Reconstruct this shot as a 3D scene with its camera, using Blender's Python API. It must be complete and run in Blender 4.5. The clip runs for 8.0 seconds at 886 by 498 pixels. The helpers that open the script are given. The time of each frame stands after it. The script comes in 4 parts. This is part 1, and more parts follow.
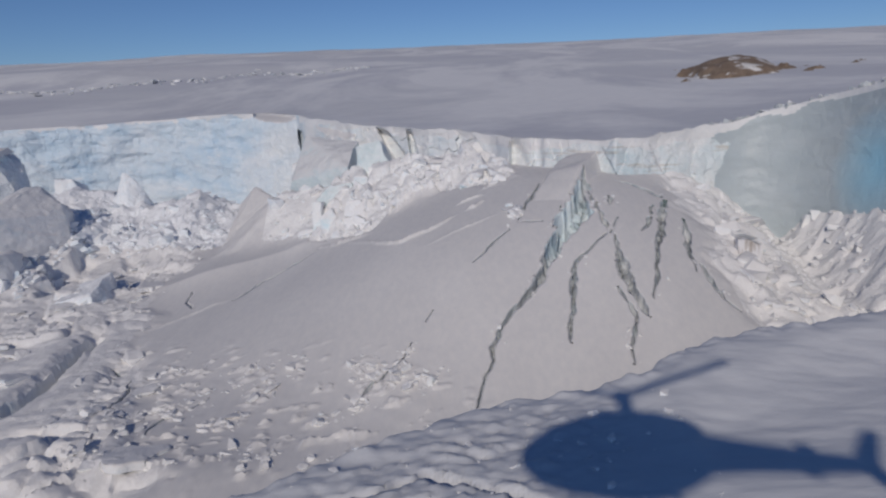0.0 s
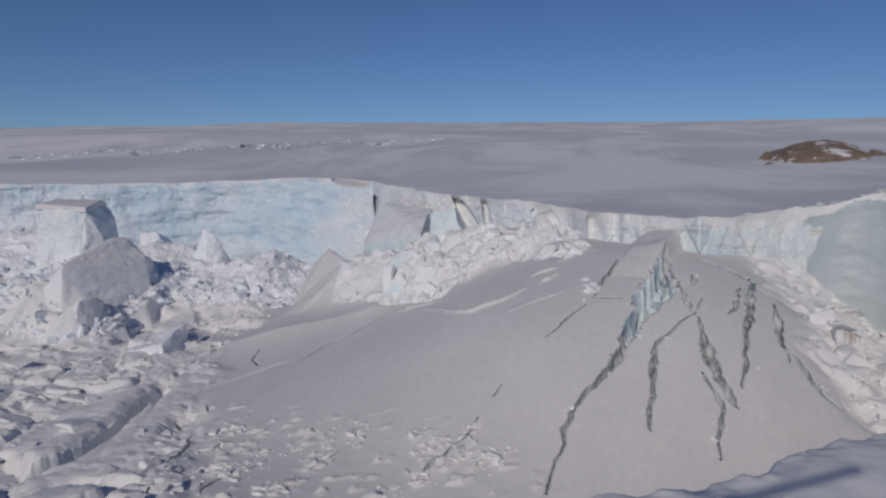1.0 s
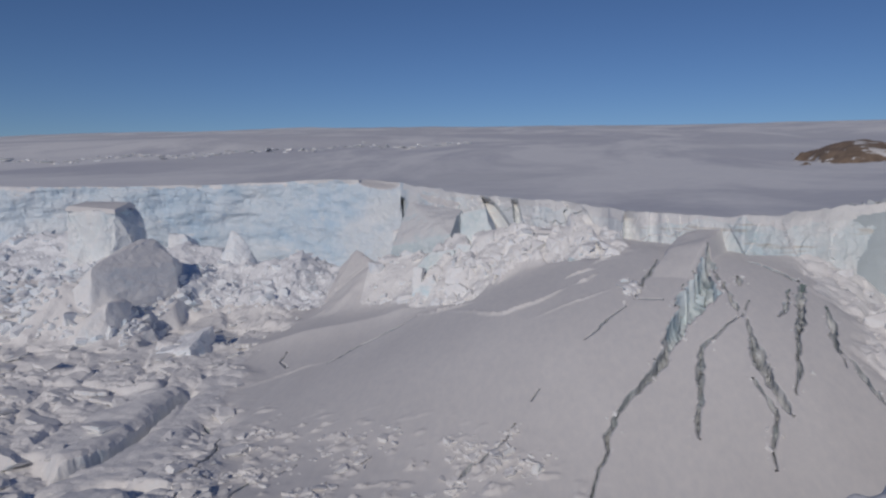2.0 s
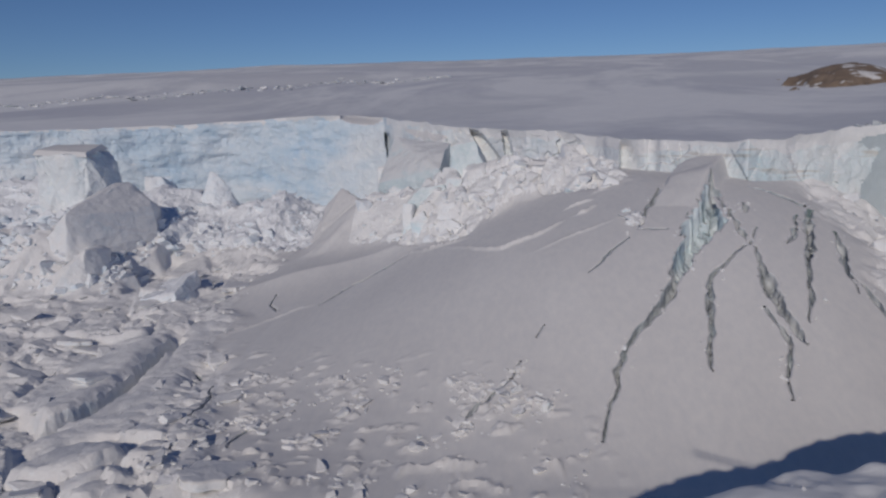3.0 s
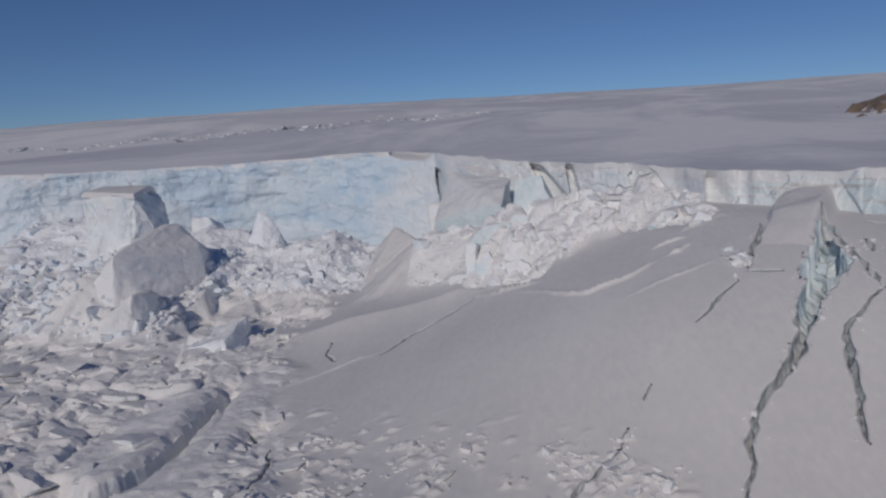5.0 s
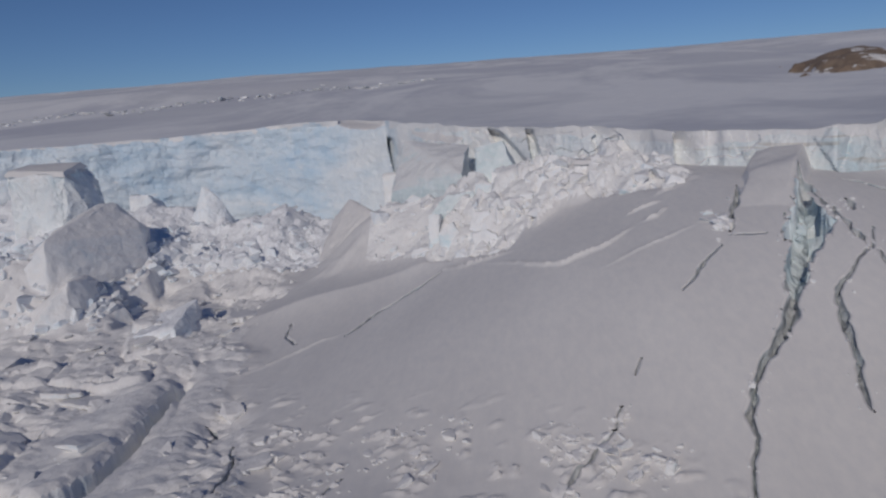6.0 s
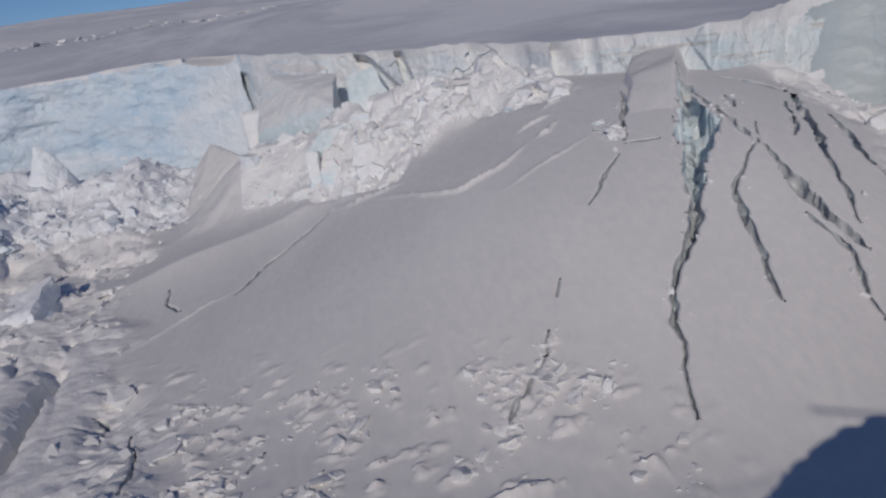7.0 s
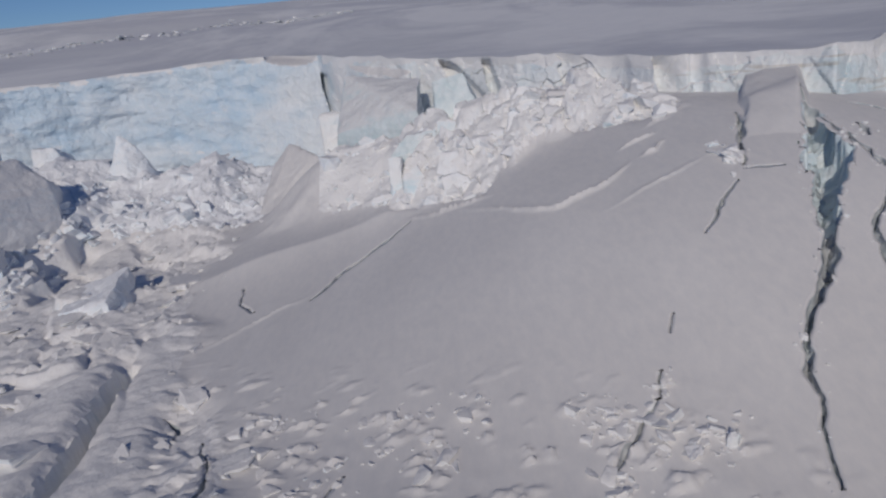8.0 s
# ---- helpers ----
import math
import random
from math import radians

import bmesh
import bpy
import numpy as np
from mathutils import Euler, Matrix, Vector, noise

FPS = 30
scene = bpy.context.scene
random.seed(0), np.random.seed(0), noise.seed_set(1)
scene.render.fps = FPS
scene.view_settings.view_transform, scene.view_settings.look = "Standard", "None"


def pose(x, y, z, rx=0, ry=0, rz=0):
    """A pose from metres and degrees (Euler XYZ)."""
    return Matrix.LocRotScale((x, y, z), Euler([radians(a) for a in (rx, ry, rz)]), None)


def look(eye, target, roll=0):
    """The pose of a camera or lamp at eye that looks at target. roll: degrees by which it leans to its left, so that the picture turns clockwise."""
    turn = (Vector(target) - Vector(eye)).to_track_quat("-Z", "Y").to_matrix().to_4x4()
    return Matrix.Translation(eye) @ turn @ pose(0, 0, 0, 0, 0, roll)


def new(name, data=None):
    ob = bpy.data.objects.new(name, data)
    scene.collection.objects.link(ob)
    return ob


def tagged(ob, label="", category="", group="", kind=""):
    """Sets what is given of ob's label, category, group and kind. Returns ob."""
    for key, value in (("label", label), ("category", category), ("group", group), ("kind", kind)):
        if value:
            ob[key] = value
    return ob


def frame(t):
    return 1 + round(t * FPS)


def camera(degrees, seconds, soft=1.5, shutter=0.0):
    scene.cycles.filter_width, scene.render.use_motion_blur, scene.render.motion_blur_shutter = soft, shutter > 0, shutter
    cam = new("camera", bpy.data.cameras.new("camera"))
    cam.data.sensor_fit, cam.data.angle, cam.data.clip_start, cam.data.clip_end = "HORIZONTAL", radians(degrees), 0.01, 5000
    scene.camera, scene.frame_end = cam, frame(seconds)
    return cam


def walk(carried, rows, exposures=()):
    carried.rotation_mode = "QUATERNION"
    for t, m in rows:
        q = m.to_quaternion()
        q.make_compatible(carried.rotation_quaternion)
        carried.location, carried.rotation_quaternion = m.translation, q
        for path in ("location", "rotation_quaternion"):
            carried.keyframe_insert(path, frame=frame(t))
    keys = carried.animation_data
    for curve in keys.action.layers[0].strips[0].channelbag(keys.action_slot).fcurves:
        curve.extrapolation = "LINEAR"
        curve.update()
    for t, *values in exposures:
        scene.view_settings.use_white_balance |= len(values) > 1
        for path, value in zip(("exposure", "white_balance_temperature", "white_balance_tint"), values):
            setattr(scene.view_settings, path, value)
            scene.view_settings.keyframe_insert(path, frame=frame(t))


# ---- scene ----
cam = camera(65.5, 8.0, 2.45)
METRES, EYE, TILT, LEAN, TURN = 34.0, 36.0, -12.5, 2.0, 0.0
ROWS = [
    (0.0, 0.0, 0.0, 0.0, 0.0, 0.0, 0.0),
    (0.5, -0.0104, 0.0247, -0.001, 2.68, 3.24, -1.58),
    (1.0, -0.0252, 0.0593, -0.0071, 5.32, 5.77, -3.51),
    (1.2, -0.0323, 0.075, -0.0102, 6.15, 6.52, -4.08),
    (2.3, -0.0804, 0.1631, -0.0211, 7.45, 5.27, -3.6),
    (2.5, -0.0929, 0.1835, -0.0231, 6.5, 3.89, -2.55),
    (3.0, -0.1259, 0.2359, -0.0238, 5.86, 0.93, -2.02),
    (3.5, -0.1592, 0.287, -0.015, 6.04, 0.08, -1.4),
    (4.0, -0.2007, 0.3408, -0.007, 8.42, 2.77, -1.3),
    (4.2, -0.2184, 0.3629, -0.0039, 9.05, 3.79, -1.85),
    (5.5, -0.3225, 0.5094, 0.0175, 8.25, 3.71, -0.71),
    (6.0, -0.3683, 0.5773, 0.0257, 4.52, 1.28, 0.56),
    (6.5, -0.4096, 0.6349, 0.0321, -0.45, -2.28, 3.68),
    (7.0, -0.4555, 0.6979, 0.0488, -6.67, -5.36, 7.01),
    (7.5, -0.5018, 0.7552, 0.0581, -6.25, -3.84, 6.95),
    (8.0, -0.5499, 0.8214, 0.0661, -1.99, -4.1, 3.44),
]
walk(cam, [(t, pose(0, 0, EYE, TILT, LEAN, TURN) @ pose(METRES * x, METRES * y, METRES * z, 90 + pitch, roll, yaw)) for t, x, y, z, yaw, pitch, roll in ROWS],
     exposures=[(0.0, 0.11), (1.0, -0.02), (4.0, -0.09), (6.0, -0.13), (7.0, 0.0), (8.0, 0.0)])

# ---------- light ----------
SUN_AZ, SUN_EL = 193.0, 28.0
SUN_DIR = Vector((math.sin(radians(SUN_AZ)) * math.cos(radians(SUN_EL)), math.cos(radians(SUN_AZ)) * math.cos(radians(SUN_EL)), math.sin(radians(SUN_EL))))
world = bpy.data.worlds.new("world")
scene.world = world
world.use_nodes = True
sky = world.node_tree.nodes.new("ShaderNodeTexSky")
sky.sky_type, sky.sun_disc = "NISHITA", False
sky.sun_elevation, sky.sun_rotation = radians(SUN_EL), radians(SUN_AZ)
sky.altitude, sky.air_density, sky.dust_density, sky.ozone_density = 2500, 1.0, 0.0, 3.0
back = world.node_tree.nodes["Background"]
back.inputs["Strength"].default_value = 0.047
tint = world.node_tree.nodes.new("ShaderNodeMix")
tint.data_type, tint.blend_type = "RGBA", "MULTIPLY"
tint.inputs[0].default_value, tint.inputs[7].default_value = 1.0, (0.70, 0.85, 1.10, 1)
world.node_tree.links.new(sky.outputs[0], tint.inputs[6])
world.node_tree.links.new(tint.outputs[2], back.inputs["Color"])
lamp = bpy.data.lights.new("sun", "SUN")
lamp.energy, lamp.angle, lamp.color = 1.73, radians(0.53), (1.0, 0.905, 0.805)
sun = new("sun", lamp)
sun.matrix_world = look(SUN_DIR * 400, (0, 0, 0))

# ---------- materials ----------
def material(name):
    m = bpy.data.materials.new(name)
    m.use_nodes = True
    return m, m.node_tree.nodes, m.node_tree.links, m.node_tree.nodes["Principled BSDF"]


def noise_node(nodes, links, scale, detail=4.0, rough=0.55, stretch=(1, 1, 1), distort=0.0):
    place = nodes.new("ShaderNodeNewGeometry")
    mapping = nodes.new("ShaderNodeMapping")
    mapping.inputs["Scale"].default_value = stretch
    links.new(place.outputs["Position"], mapping.inputs["Vector"])
    tex = nodes.new("ShaderNodeTexNoise")
    tex.inputs["Scale"].default_value, tex.inputs["Detail"].default_value = scale, detail
    tex.inputs["Roughness"].default_value, tex.inputs["Distortion"].default_value = rough, distort
    links.new(mapping.outputs[0], tex.inputs["Vector"])
    return tex.outputs["Fac"]


def ramp_node(nodes, links, value, stops):
    ramp = nodes.new("ShaderNodeValToRGB")
    ramp.color_ramp.elements[0].position, ramp.color_ramp.elements[1].position = stops[0][0], stops[-1][0]
    for p, c in stops[1:-1]:
        ramp.color_ramp.elements.new(p)
    for e, (p, c) in zip(ramp.color_ramp.elements, stops):
        e.color = (*c, 1)
    links.new(value, ramp.inputs["Fac"])
    return ramp.outputs["Color"]


def mix_node(nodes, links, fac, a, b):
    mix = nodes.new("ShaderNodeMix")
    mix.data_type = "RGBA"
    for slot, value in ((0, fac), (6, a), (7, b)):
        if isinstance(value, tuple):
            mix.inputs[slot].default_value = (*value, 1)
        elif isinstance(value, float):
            mix.inputs[slot].default_value = value
        else:
            links.new(value, mix.inputs[slot])
    return mix.outputs[2]


def bump_node(nodes, links, bsdf, heights):
    """heights: rows of value, distance, strength, one bump on the other."""
    last = None
    for value, dist, strength in heights:
        b = nodes.new("ShaderNodeBump")
        b.inputs["Distance"].default_value, b.inputs["Strength"].default_value = dist, strength
        links.new(value, b.inputs["Height"])
        if last:
            links.new(last, b.inputs["Normal"])
        last = b.outputs[0]
    links.new(last, bsdf.inputs["Normal"])


def snow_material(name, low, high, grain, drift, stretch=(1, 1, 1), span=0.2, bare=0.0):
    m, nodes, links, bsdf = material(name)
    broad = noise_node(nodes, links, 0.045, 4, 0.55, stretch)
    fine = noise_node(nodes, links, 1.3, 5, 0.65, stretch)
    a = ramp_node(nodes, links, broad, [(0.5 - span, low), (0.5 + span, high)])
    tint = ramp_node(nodes, links, fine, [(0.3, (0.90, 0.91, 0.93)), (0.7, (1.0, 1.0, 1.0))])
    mul = nodes.new("ShaderNodeMix")
    mul.data_type, mul.blend_type = "RGBA", "MULTIPLY"
    mul.inputs[0].default_value = 1.0
    if bare:
        fresh = noise_node(nodes, links, 0.011, 6, 0.66, (1.0, 0.35, 1.0), 0.6)
        a = mix_node(nodes, links, ramp_node(nodes, links, fresh, [(0.47, (0, 0, 0)), (0.58, (bare, bare, bare))]), a, (0.95, 0.94, 0.93))
    links.new(a, mul.inputs[6])
    links.new(tint, mul.inputs[7])
    links.new(mul.outputs[2], bsdf.inputs["Base Color"])
    bsdf.inputs["Roughness"].default_value = 0.85
    bsdf.inputs["Specular IOR Level"].default_value = 0.2
    ripple = noise_node(nodes, links, 0.55, 6, 0.6, stretch, 0.4)
    bump_node(nodes, links, bsdf, [(ripple, drift, 0.6), (fine, grain, 0.5)])
    return m


def ice_material(name, pale, blue, deep, snow_from=0.45, scale=0.12, stretch=(1, 1, 1), crust=0.3, snow=(0.88, 0.87, 0.87), bands=0.0, grain=0.22, clear=None, spots=0.9, crumple=0.2, frost=0.55):
    """Glacier ice: pale to blue patches, with snow lying on what faces up."""
    m, nodes, links, bsdf = material(name)
    broad = noise_node(nodes, links, scale, 5, 0.6, stretch, 0.6)
    fine = noise_node(nodes, links, spots, 6, 0.65, stretch)
    body = ramp_node(nodes, links, broad, [(0.28, deep), (0.45, blue), (0.66, pale)])
    body = mix_node(nodes, links, ramp_node(nodes, links, fine, [(0.42, (0, 0, 0)), (0.72, (frost, frost, frost))]), body, (0.86, 0.88, 0.90))
    if bands:
        layer = noise_node(nodes, links, 1.0, 3, 0.5, (0.06, 0.06, 0.8), 1.2)
        body = mix_node(nodes, links, ramp_node(nodes, links, layer, [(0.60, (0, 0, 0)), (0.68, (bands, bands, bands)), (0.73, (0, 0, 0))]), body, (0.50, 0.43, 0.34))
    geo = nodes.new("ShaderNodeNewGeometry")
    if clear:
        far = nodes.new("ShaderNodeVectorMath")
        far.operation = "DISTANCE"
        links.new(geo.outputs["Position"], far.inputs[0])
        far.inputs[1].default_value = clear[0]
        rough_far = nodes.new("ShaderNodeMath")
        rough_far.operation = "MULTIPLY_ADD"
        links.new(broad, rough_far.inputs[0])
        rough_far.inputs[1].default_value = 7.0
        links.new(far.outputs["Value"], rough_far.inputs[2])
        scaled = nodes.new("ShaderNodeMath")
        scaled.operation = "DIVIDE"
        links.new(rough_far.outputs[0], scaled.inputs[0])
        scaled.inputs[1].default_value = 2 * clear[1]
        body = mix_node(nodes, links, ramp_node(nodes, links, scaled.outputs[0], [(0.3, (1, 1, 1)), (0.75, (0, 0, 0))]), body, (0.36, 0.68, 0.85))
    split = nodes.new("ShaderNodeSeparateXYZ")
    links.new(geo.outputs["Normal"], split.inputs[0])
    add = nodes.new("ShaderNodeMath")
    add.operation = "MULTIPLY_ADD"
    links.new(fine, add.inputs[0])
    add.inputs[1].default_value = crust
    links.new(split.outputs["Z"], add.inputs[2])
    cover = ramp_node(nodes, links, add.outputs[0], [(snow_from, (0, 0, 0)), (snow_from + 0.25, (1, 1, 1))])
    links.new(mix_node(nodes, links, cover, body, snow), bsdf.inputs["Base Color"])
    rough = ramp_node(nodes, links, cover, [(0.0, (0.45, 0.45, 0.45)), (1.0, (0.85, 0.85, 0.85))])
    links.new(rough, bsdf.inputs["Roughness"])
    bsdf.inputs["Specular IOR Level"].default_value = 0.3
    warp = nodes.new("ShaderNodeTexNoise")
    warp.inputs["Scale"].default_value, warp.inputs["Detail"].default_value = 0.5, 3
    links.new(geo.outputs["Position"], warp.inputs["Vector"])
    bent = nodes.new("ShaderNodeVectorMath")
    bent.operation = "MULTIPLY_ADD"
    links.new(warp.outputs["Color"], bent.inputs[0])
    bent.inputs[1].default_value = (2.4, 2.4, 2.4)
    links.new(geo.outputs["Position"], bent.inputs[2])
    heights = [(fine, grain, 0.6)]
    for size, dist, strength in ((0.38, 0.9, crumple), (1.1, 0.4, 0.8 * crumple)):
        facets = nodes.new("ShaderNodeTexVoronoi")
        facets.distance = "MANHATTAN"
        facets.inputs["Scale"].default_value = size
        links.new(bent.outputs[0], facets.inputs["Vector"])
        heights.append((facets.outputs["Distance"], dist, strength))
    bump_node(nodes, links, bsdf, heights)
    return m


SNOW = snow_material("ramp_snow", (0.72, 0.70, 0.69), (0.835, 0.812, 0.792), 0.006, 0.012, (1.2, 0.5, 1))
PLATEAU_SNOW = snow_material("plateau_snow", (0.68, 0.68, 0.72), (0.78, 0.78, 0.79), 0.12, 0.3, (0.16, 0.22, 1), 0.16, 0.9)
SHELF_SNOW = snow_material("shelf_snow", (0.68, 0.69, 0.71), (0.80, 0.80, 0.81), 0.05, 0.10, (0.35, 1, 1))
BLUE_ICE = ice_material("blue_cliff_ice", (0.71, 0.75, 0.78), (0.56, 0.68, 0.78), (0.42, 0.60, 0.77), 0.8, 0.05, (0.7, 0.7, 1.0), grain=0.22, spots=0.3, crumple=0.36)
PALE_ICE = ice_material("pale_cliff_ice", (0.88, 0.87, 0.86), (0.79, 0.84, 0.86), (0.56, 0.70, 0.77), 0.5, 0.10, bands=0.15, crumple=0.3)
RIM_SNOW = snow_material("rim_snow", (0.81, 0.80, 0.79), (0.90, 0.89, 0.88), 0.15, 0.3)
TEAL_ICE = ice_material("teal_cliff_ice", (0.84, 0.84, 0.83), (0.72, 0.79, 0.81), (0.55, 0.69, 0.74), 0.5, 0.12, bands=0.6, crumple=0.3)
CHASM_ICE = ice_material("chasm_ice", (0.79, 0.85, 0.87), (0.68, 0.78, 0.82), (0.52, 0.67, 0.73), 0.75, 0.25, crumple=0.25)
# Wall turned from the sun: part of its shade is put into these greys
SUNLESS_ICE = ice_material("sunless_wall_ice", (0.47, 0.52, 0.54), (0.44, 0.50, 0.53), (0.41, 0.48, 0.52), 0.6, 0.06, (0.5, 0.5, 1.0), grain=0.05, spots=0.3, clear=((56.5, 89, 25.5), 8.0), crumple=0.12, frost=0.15)
BLOCK_ICE = ice_material("block_ice", (0.90, 0.89, 0.88), (0.84, 0.86, 0.87), (0.59, 0.75, 0.82), 0.42, 0.16)
# Ice with the shade inside crevasses put into its greys
SHADE_TONED_ICE = ice_material("shade_toned_ice", (0.56, 0.57, 0.58), (0.48, 0.52, 0.54), (0.39, 0.46, 0.50), 0.95, 0.3)
RUBBLE_SNOW = ice_material("rubble_snow", (0.87, 0.86, 0.85), (0.81, 0.82, 0.83), (0.66, 0.73, 0.78), 0.45, 0.25, snow=(0.85, 0.835, 0.825), crumple=0.12)
SCREE_SNOW = ice_material("scree_snow", (0.92, 0.90, 0.89), (0.86, 0.88, 0.90), (0.75, 0.82, 0.88), 0.5, 0.2, snow=(0.89, 0.88, 0.87), crumple=0.22)
COLD_SCREE = ice_material("cold_scree_snow", (0.92, 0.93, 0.94), (0.84, 0.89, 0.93), (0.66, 0.78, 0.88), 0.55, 0.2, snow=(0.90, 0.91, 0.93), crumple=0.26)
GREEN_ICE = ice_material("green_slab_ice", (0.78, 0.82, 0.83), (0.66, 0.75, 0.77), (0.52, 0.65, 0.69), 0.6, 0.15, snow=(0.80, 0.80, 0.80))


def rock_material():
    m, nodes, links, bsdf = material("brown_rock")
    a = noise_node(nodes, links, 0.25, 6, 0.65)
    b = noise_node(nodes, links, 1.5, 5, 0.6)
    c = noise_node(nodes, links, 0.14, 5, 0.6, (0.6, 1, 2.2))
    col = ramp_node(nodes, links, a, [(0.3, (0.17, 0.125, 0.095)), (0.5, (0.23, 0.17, 0.125)), (0.7, (0.29, 0.22, 0.165))])
    links.new(mix_node(nodes, links, ramp_node(nodes, links, c, [(0.57, (0, 0, 0)), (0.60, (1, 1, 1))]), col, (0.7, 0.68, 0.67)), bsdf.inputs["Base Color"])
    bsdf.inputs["Roughness"].default_value = 0.9
    bump_node(nodes, links, bsdf, [(a, 0.6, 0.5), (b, 0.2, 0.4)])
    return m


ROCK = rock_material()

# ---------- shape of the land ----------
def hashed(i, j, k, seed):
    """Random numbers 0..1 on an integer lattice."""
    n = (i.astype(np.int64) * 73856093) ^ (j.astype(np.int64) * 19349663) ^ (k * 83492791) ^ (seed * 2654435761 & 0x7FFFFFFF)
    n = (n ^ (n >> 13)) * 1274126177 & 0x7FFFFFFF
    n = (n ^ (n >> 11)) * 1103515245 & 0x7FFFFFFF
    return ((n ^ (n >> 15)) & 0xFFFFF) / 1048575.0


def smooth(a, b, x):
    t = np.clip((x - a) / (b - a), 0, 1)
    return t * t * (3 - 2 * t)


def vnoise(x, y, seed):
    """Value noise, -1..1."""
    i, j = np.floor(x), np.floor(y)
    u, v = x - i, y - j
    u, v = u * u * (3 - 2 * u), v * v * (3 - 2 * v)
    a, b = hashed(i, j, 0, seed), hashed(i + 1, j, 0, seed)
    c, d = hashed(i, j + 1, 0, seed), hashed(i + 1, j + 1, 0, seed)
    return 2 * ((a * (1 - u) + b * u) * (1 - v) + (c * (1 - u) + d * u) * v) - 1


def fbm(x, y, size, octaves, seed, fall=0.5):
    total, amp = 0, 1.0
    for n in range(octaves):
        total = total + amp * vnoise(x / size + 17.3 * n, y / size - 9.1 * n, seed + n)
        size, amp = size * 0.48, amp * fall
    return total


def plates(x, y, size, seed, tilt):
    """Broken plates: a height for each cell, its tilt, and the nearness of a joint (0 in the joint, 1 inside)."""
    u, v = x / size, y / size
    i0, j0 = np.floor(u), np.floor(v)
    best = np.full(x.shape, 9.0)
    second = np.full(x.shape, 9.0)
    high = np.zeros(x.shape)
    for di in (-1, 0, 1):
        for dj in (-1, 0, 1):
            i, j = i0 + di, j0 + dj
            px, py = i + hashed(i, j, 1, seed), j + hashed(i, j, 2, seed)
            d = np.hypot(u - px, v - py)
            h = hashed(i, j, 3, seed) - 0.5 + tilt * ((hashed(i, j, 4, seed) - 0.5) * (u - px) + (hashed(i, j, 5, seed) - 0.5) * (v - py))
            near = d < best
            second = np.where(near, best, np.minimum(second, d))
            high = np.where(near, h, high)
            best = np.where(near, d, best)
    return high, np.clip((second - best) / 0.22, 0, 1)


RAMP = (18.08, 8.48, -7.22, 0.02, 3.98, 12.18, 6.17, -2.25, 0.55, -8.48, -2.0, 5.56, -6.3, -3.04, 0.19)

# Height of the bank of fallen ice along the cliff
SCREE_X = (-150, -143, -134, -122, -112, -95, -80, -76.5, -67, -61.5, -55.1, -52.4, -48.3, -44)
SCREE_Z = (12, 13.8, 20.2, 20.4, 17.5, 16.5, 17.5, 16.6, 14.4, 15.5, 18.0, 16.2, 12.5, 9.0)


def land(x, y):
    """The smooth height of the hollow in front of the ice cliff: a floor, a snow ramp, scree under the cliff and the mound of blocks."""
    u, v = np.clip(x, -38, 50) / 40, (np.clip(y, 54, 112) - 85) / 30
    ramp, n = 0, 0
    for i in range(5):
        for j in range(5 - i):
            ramp = ramp + RAMP[n] * u ** i * v ** j
            n += 1
    xw = x + 2.2 * fbm(x, y, 6, 3, 21)
    floor = 4.2 + 5.0 * smooth(20, 44, x) + 13.0 * smooth(43, 60, x) * smooth(58, 80, y) + 1.0 * smooth(105, 140, y) + 4.0 * smooth(111, 124, y) * smooth(-72.3, -74.8, xw) * smooth(172, 145, y) * (1 - 0.45 * smooth(-92, -115, x))
    floor = floor + 5.5 * np.exp(-((x + 92) / 7) ** 2 - ((y - 123) / 6) ** 2)
    # snow and ice fallen from the cliff: a steep bank with cones along its crest
    crest_y = np.interp(x, (-125, -90), (164, 157)) + 2.5 * fbm(x, y * 0, 14, 2, 26)
    crest_z = np.interp(x, SCREE_X, SCREE_Z) + 0.8 * fbm(x, y * 0, 5, 3, 27)
    up = np.clip((y - 129) / (crest_y - 129), 0, 1) ** 1.2
    bank = (crest_z - 5.2) * up - 0.3 * np.clip(y - crest_y, 0, 30)
    floor = floor * (1 - 0.8 * smooth(0.1, 0.8, up) * smooth(-44, -50, x)) + smooth(-37, -45, x) * np.maximum(bank + 3.9 * smooth(0.1, 0.8, up), 0)
    ramp = ramp - 7 * smooth(-34, -60, x) - 4.0 * smooth(54, 40, y)
    k = 1.4
    z = k * np.logaddexp(ramp / k, floor / k)
    t = np.clip(((x + 32) * 29 + (y - 131) * -11) / (29 * 29 + 11 * 11), 0, 1)
    d = np.hypot(x + 32 - 29 * t, y - 131 + 11 * t)
    z = z + (7.5 - 3.5 * t) * np.exp(-(d / (8.5 + 1.1 * fbm(x, y, 7, 3, 23))) ** 2)
    z = z - 0.5 * (z - 24.6 + np.sqrt((z - 24.6) ** 2 + 0.8))
    # a smooth slab that climbs to the rim, its left edge broken off
    p = 19.7 + 0.53 * (0.36 * (x - 9.3) + 0.93 * (y - 85.6))
    top = 25.5 + 0.30 * (x - 15.5) - 0.02 * (x - 17.6) ** 2 + 0.25 * fbm(x, y, 3, 2, 24)
    p = p + 0.12 * fbm(x, y, 5, 3, 25)
    p = p - 0.5 * (p - top + np.sqrt((p - top) ** 2 + 1.0))
    edge = (x - 9.3) * 0.91 - (y - 85.6) * 0.414 + 0.5 * fbm(x, y, 4, 3, 22)
    slab = smooth(-0.3, 0.3, edge) * smooth(1.2, -0.4, x - 14.9 - (y - 88) * 0.55) * smooth(84.5, 87.5, y) * smooth(112, 106, y)
    return z + slab * np.clip(p - z, 0, 9)


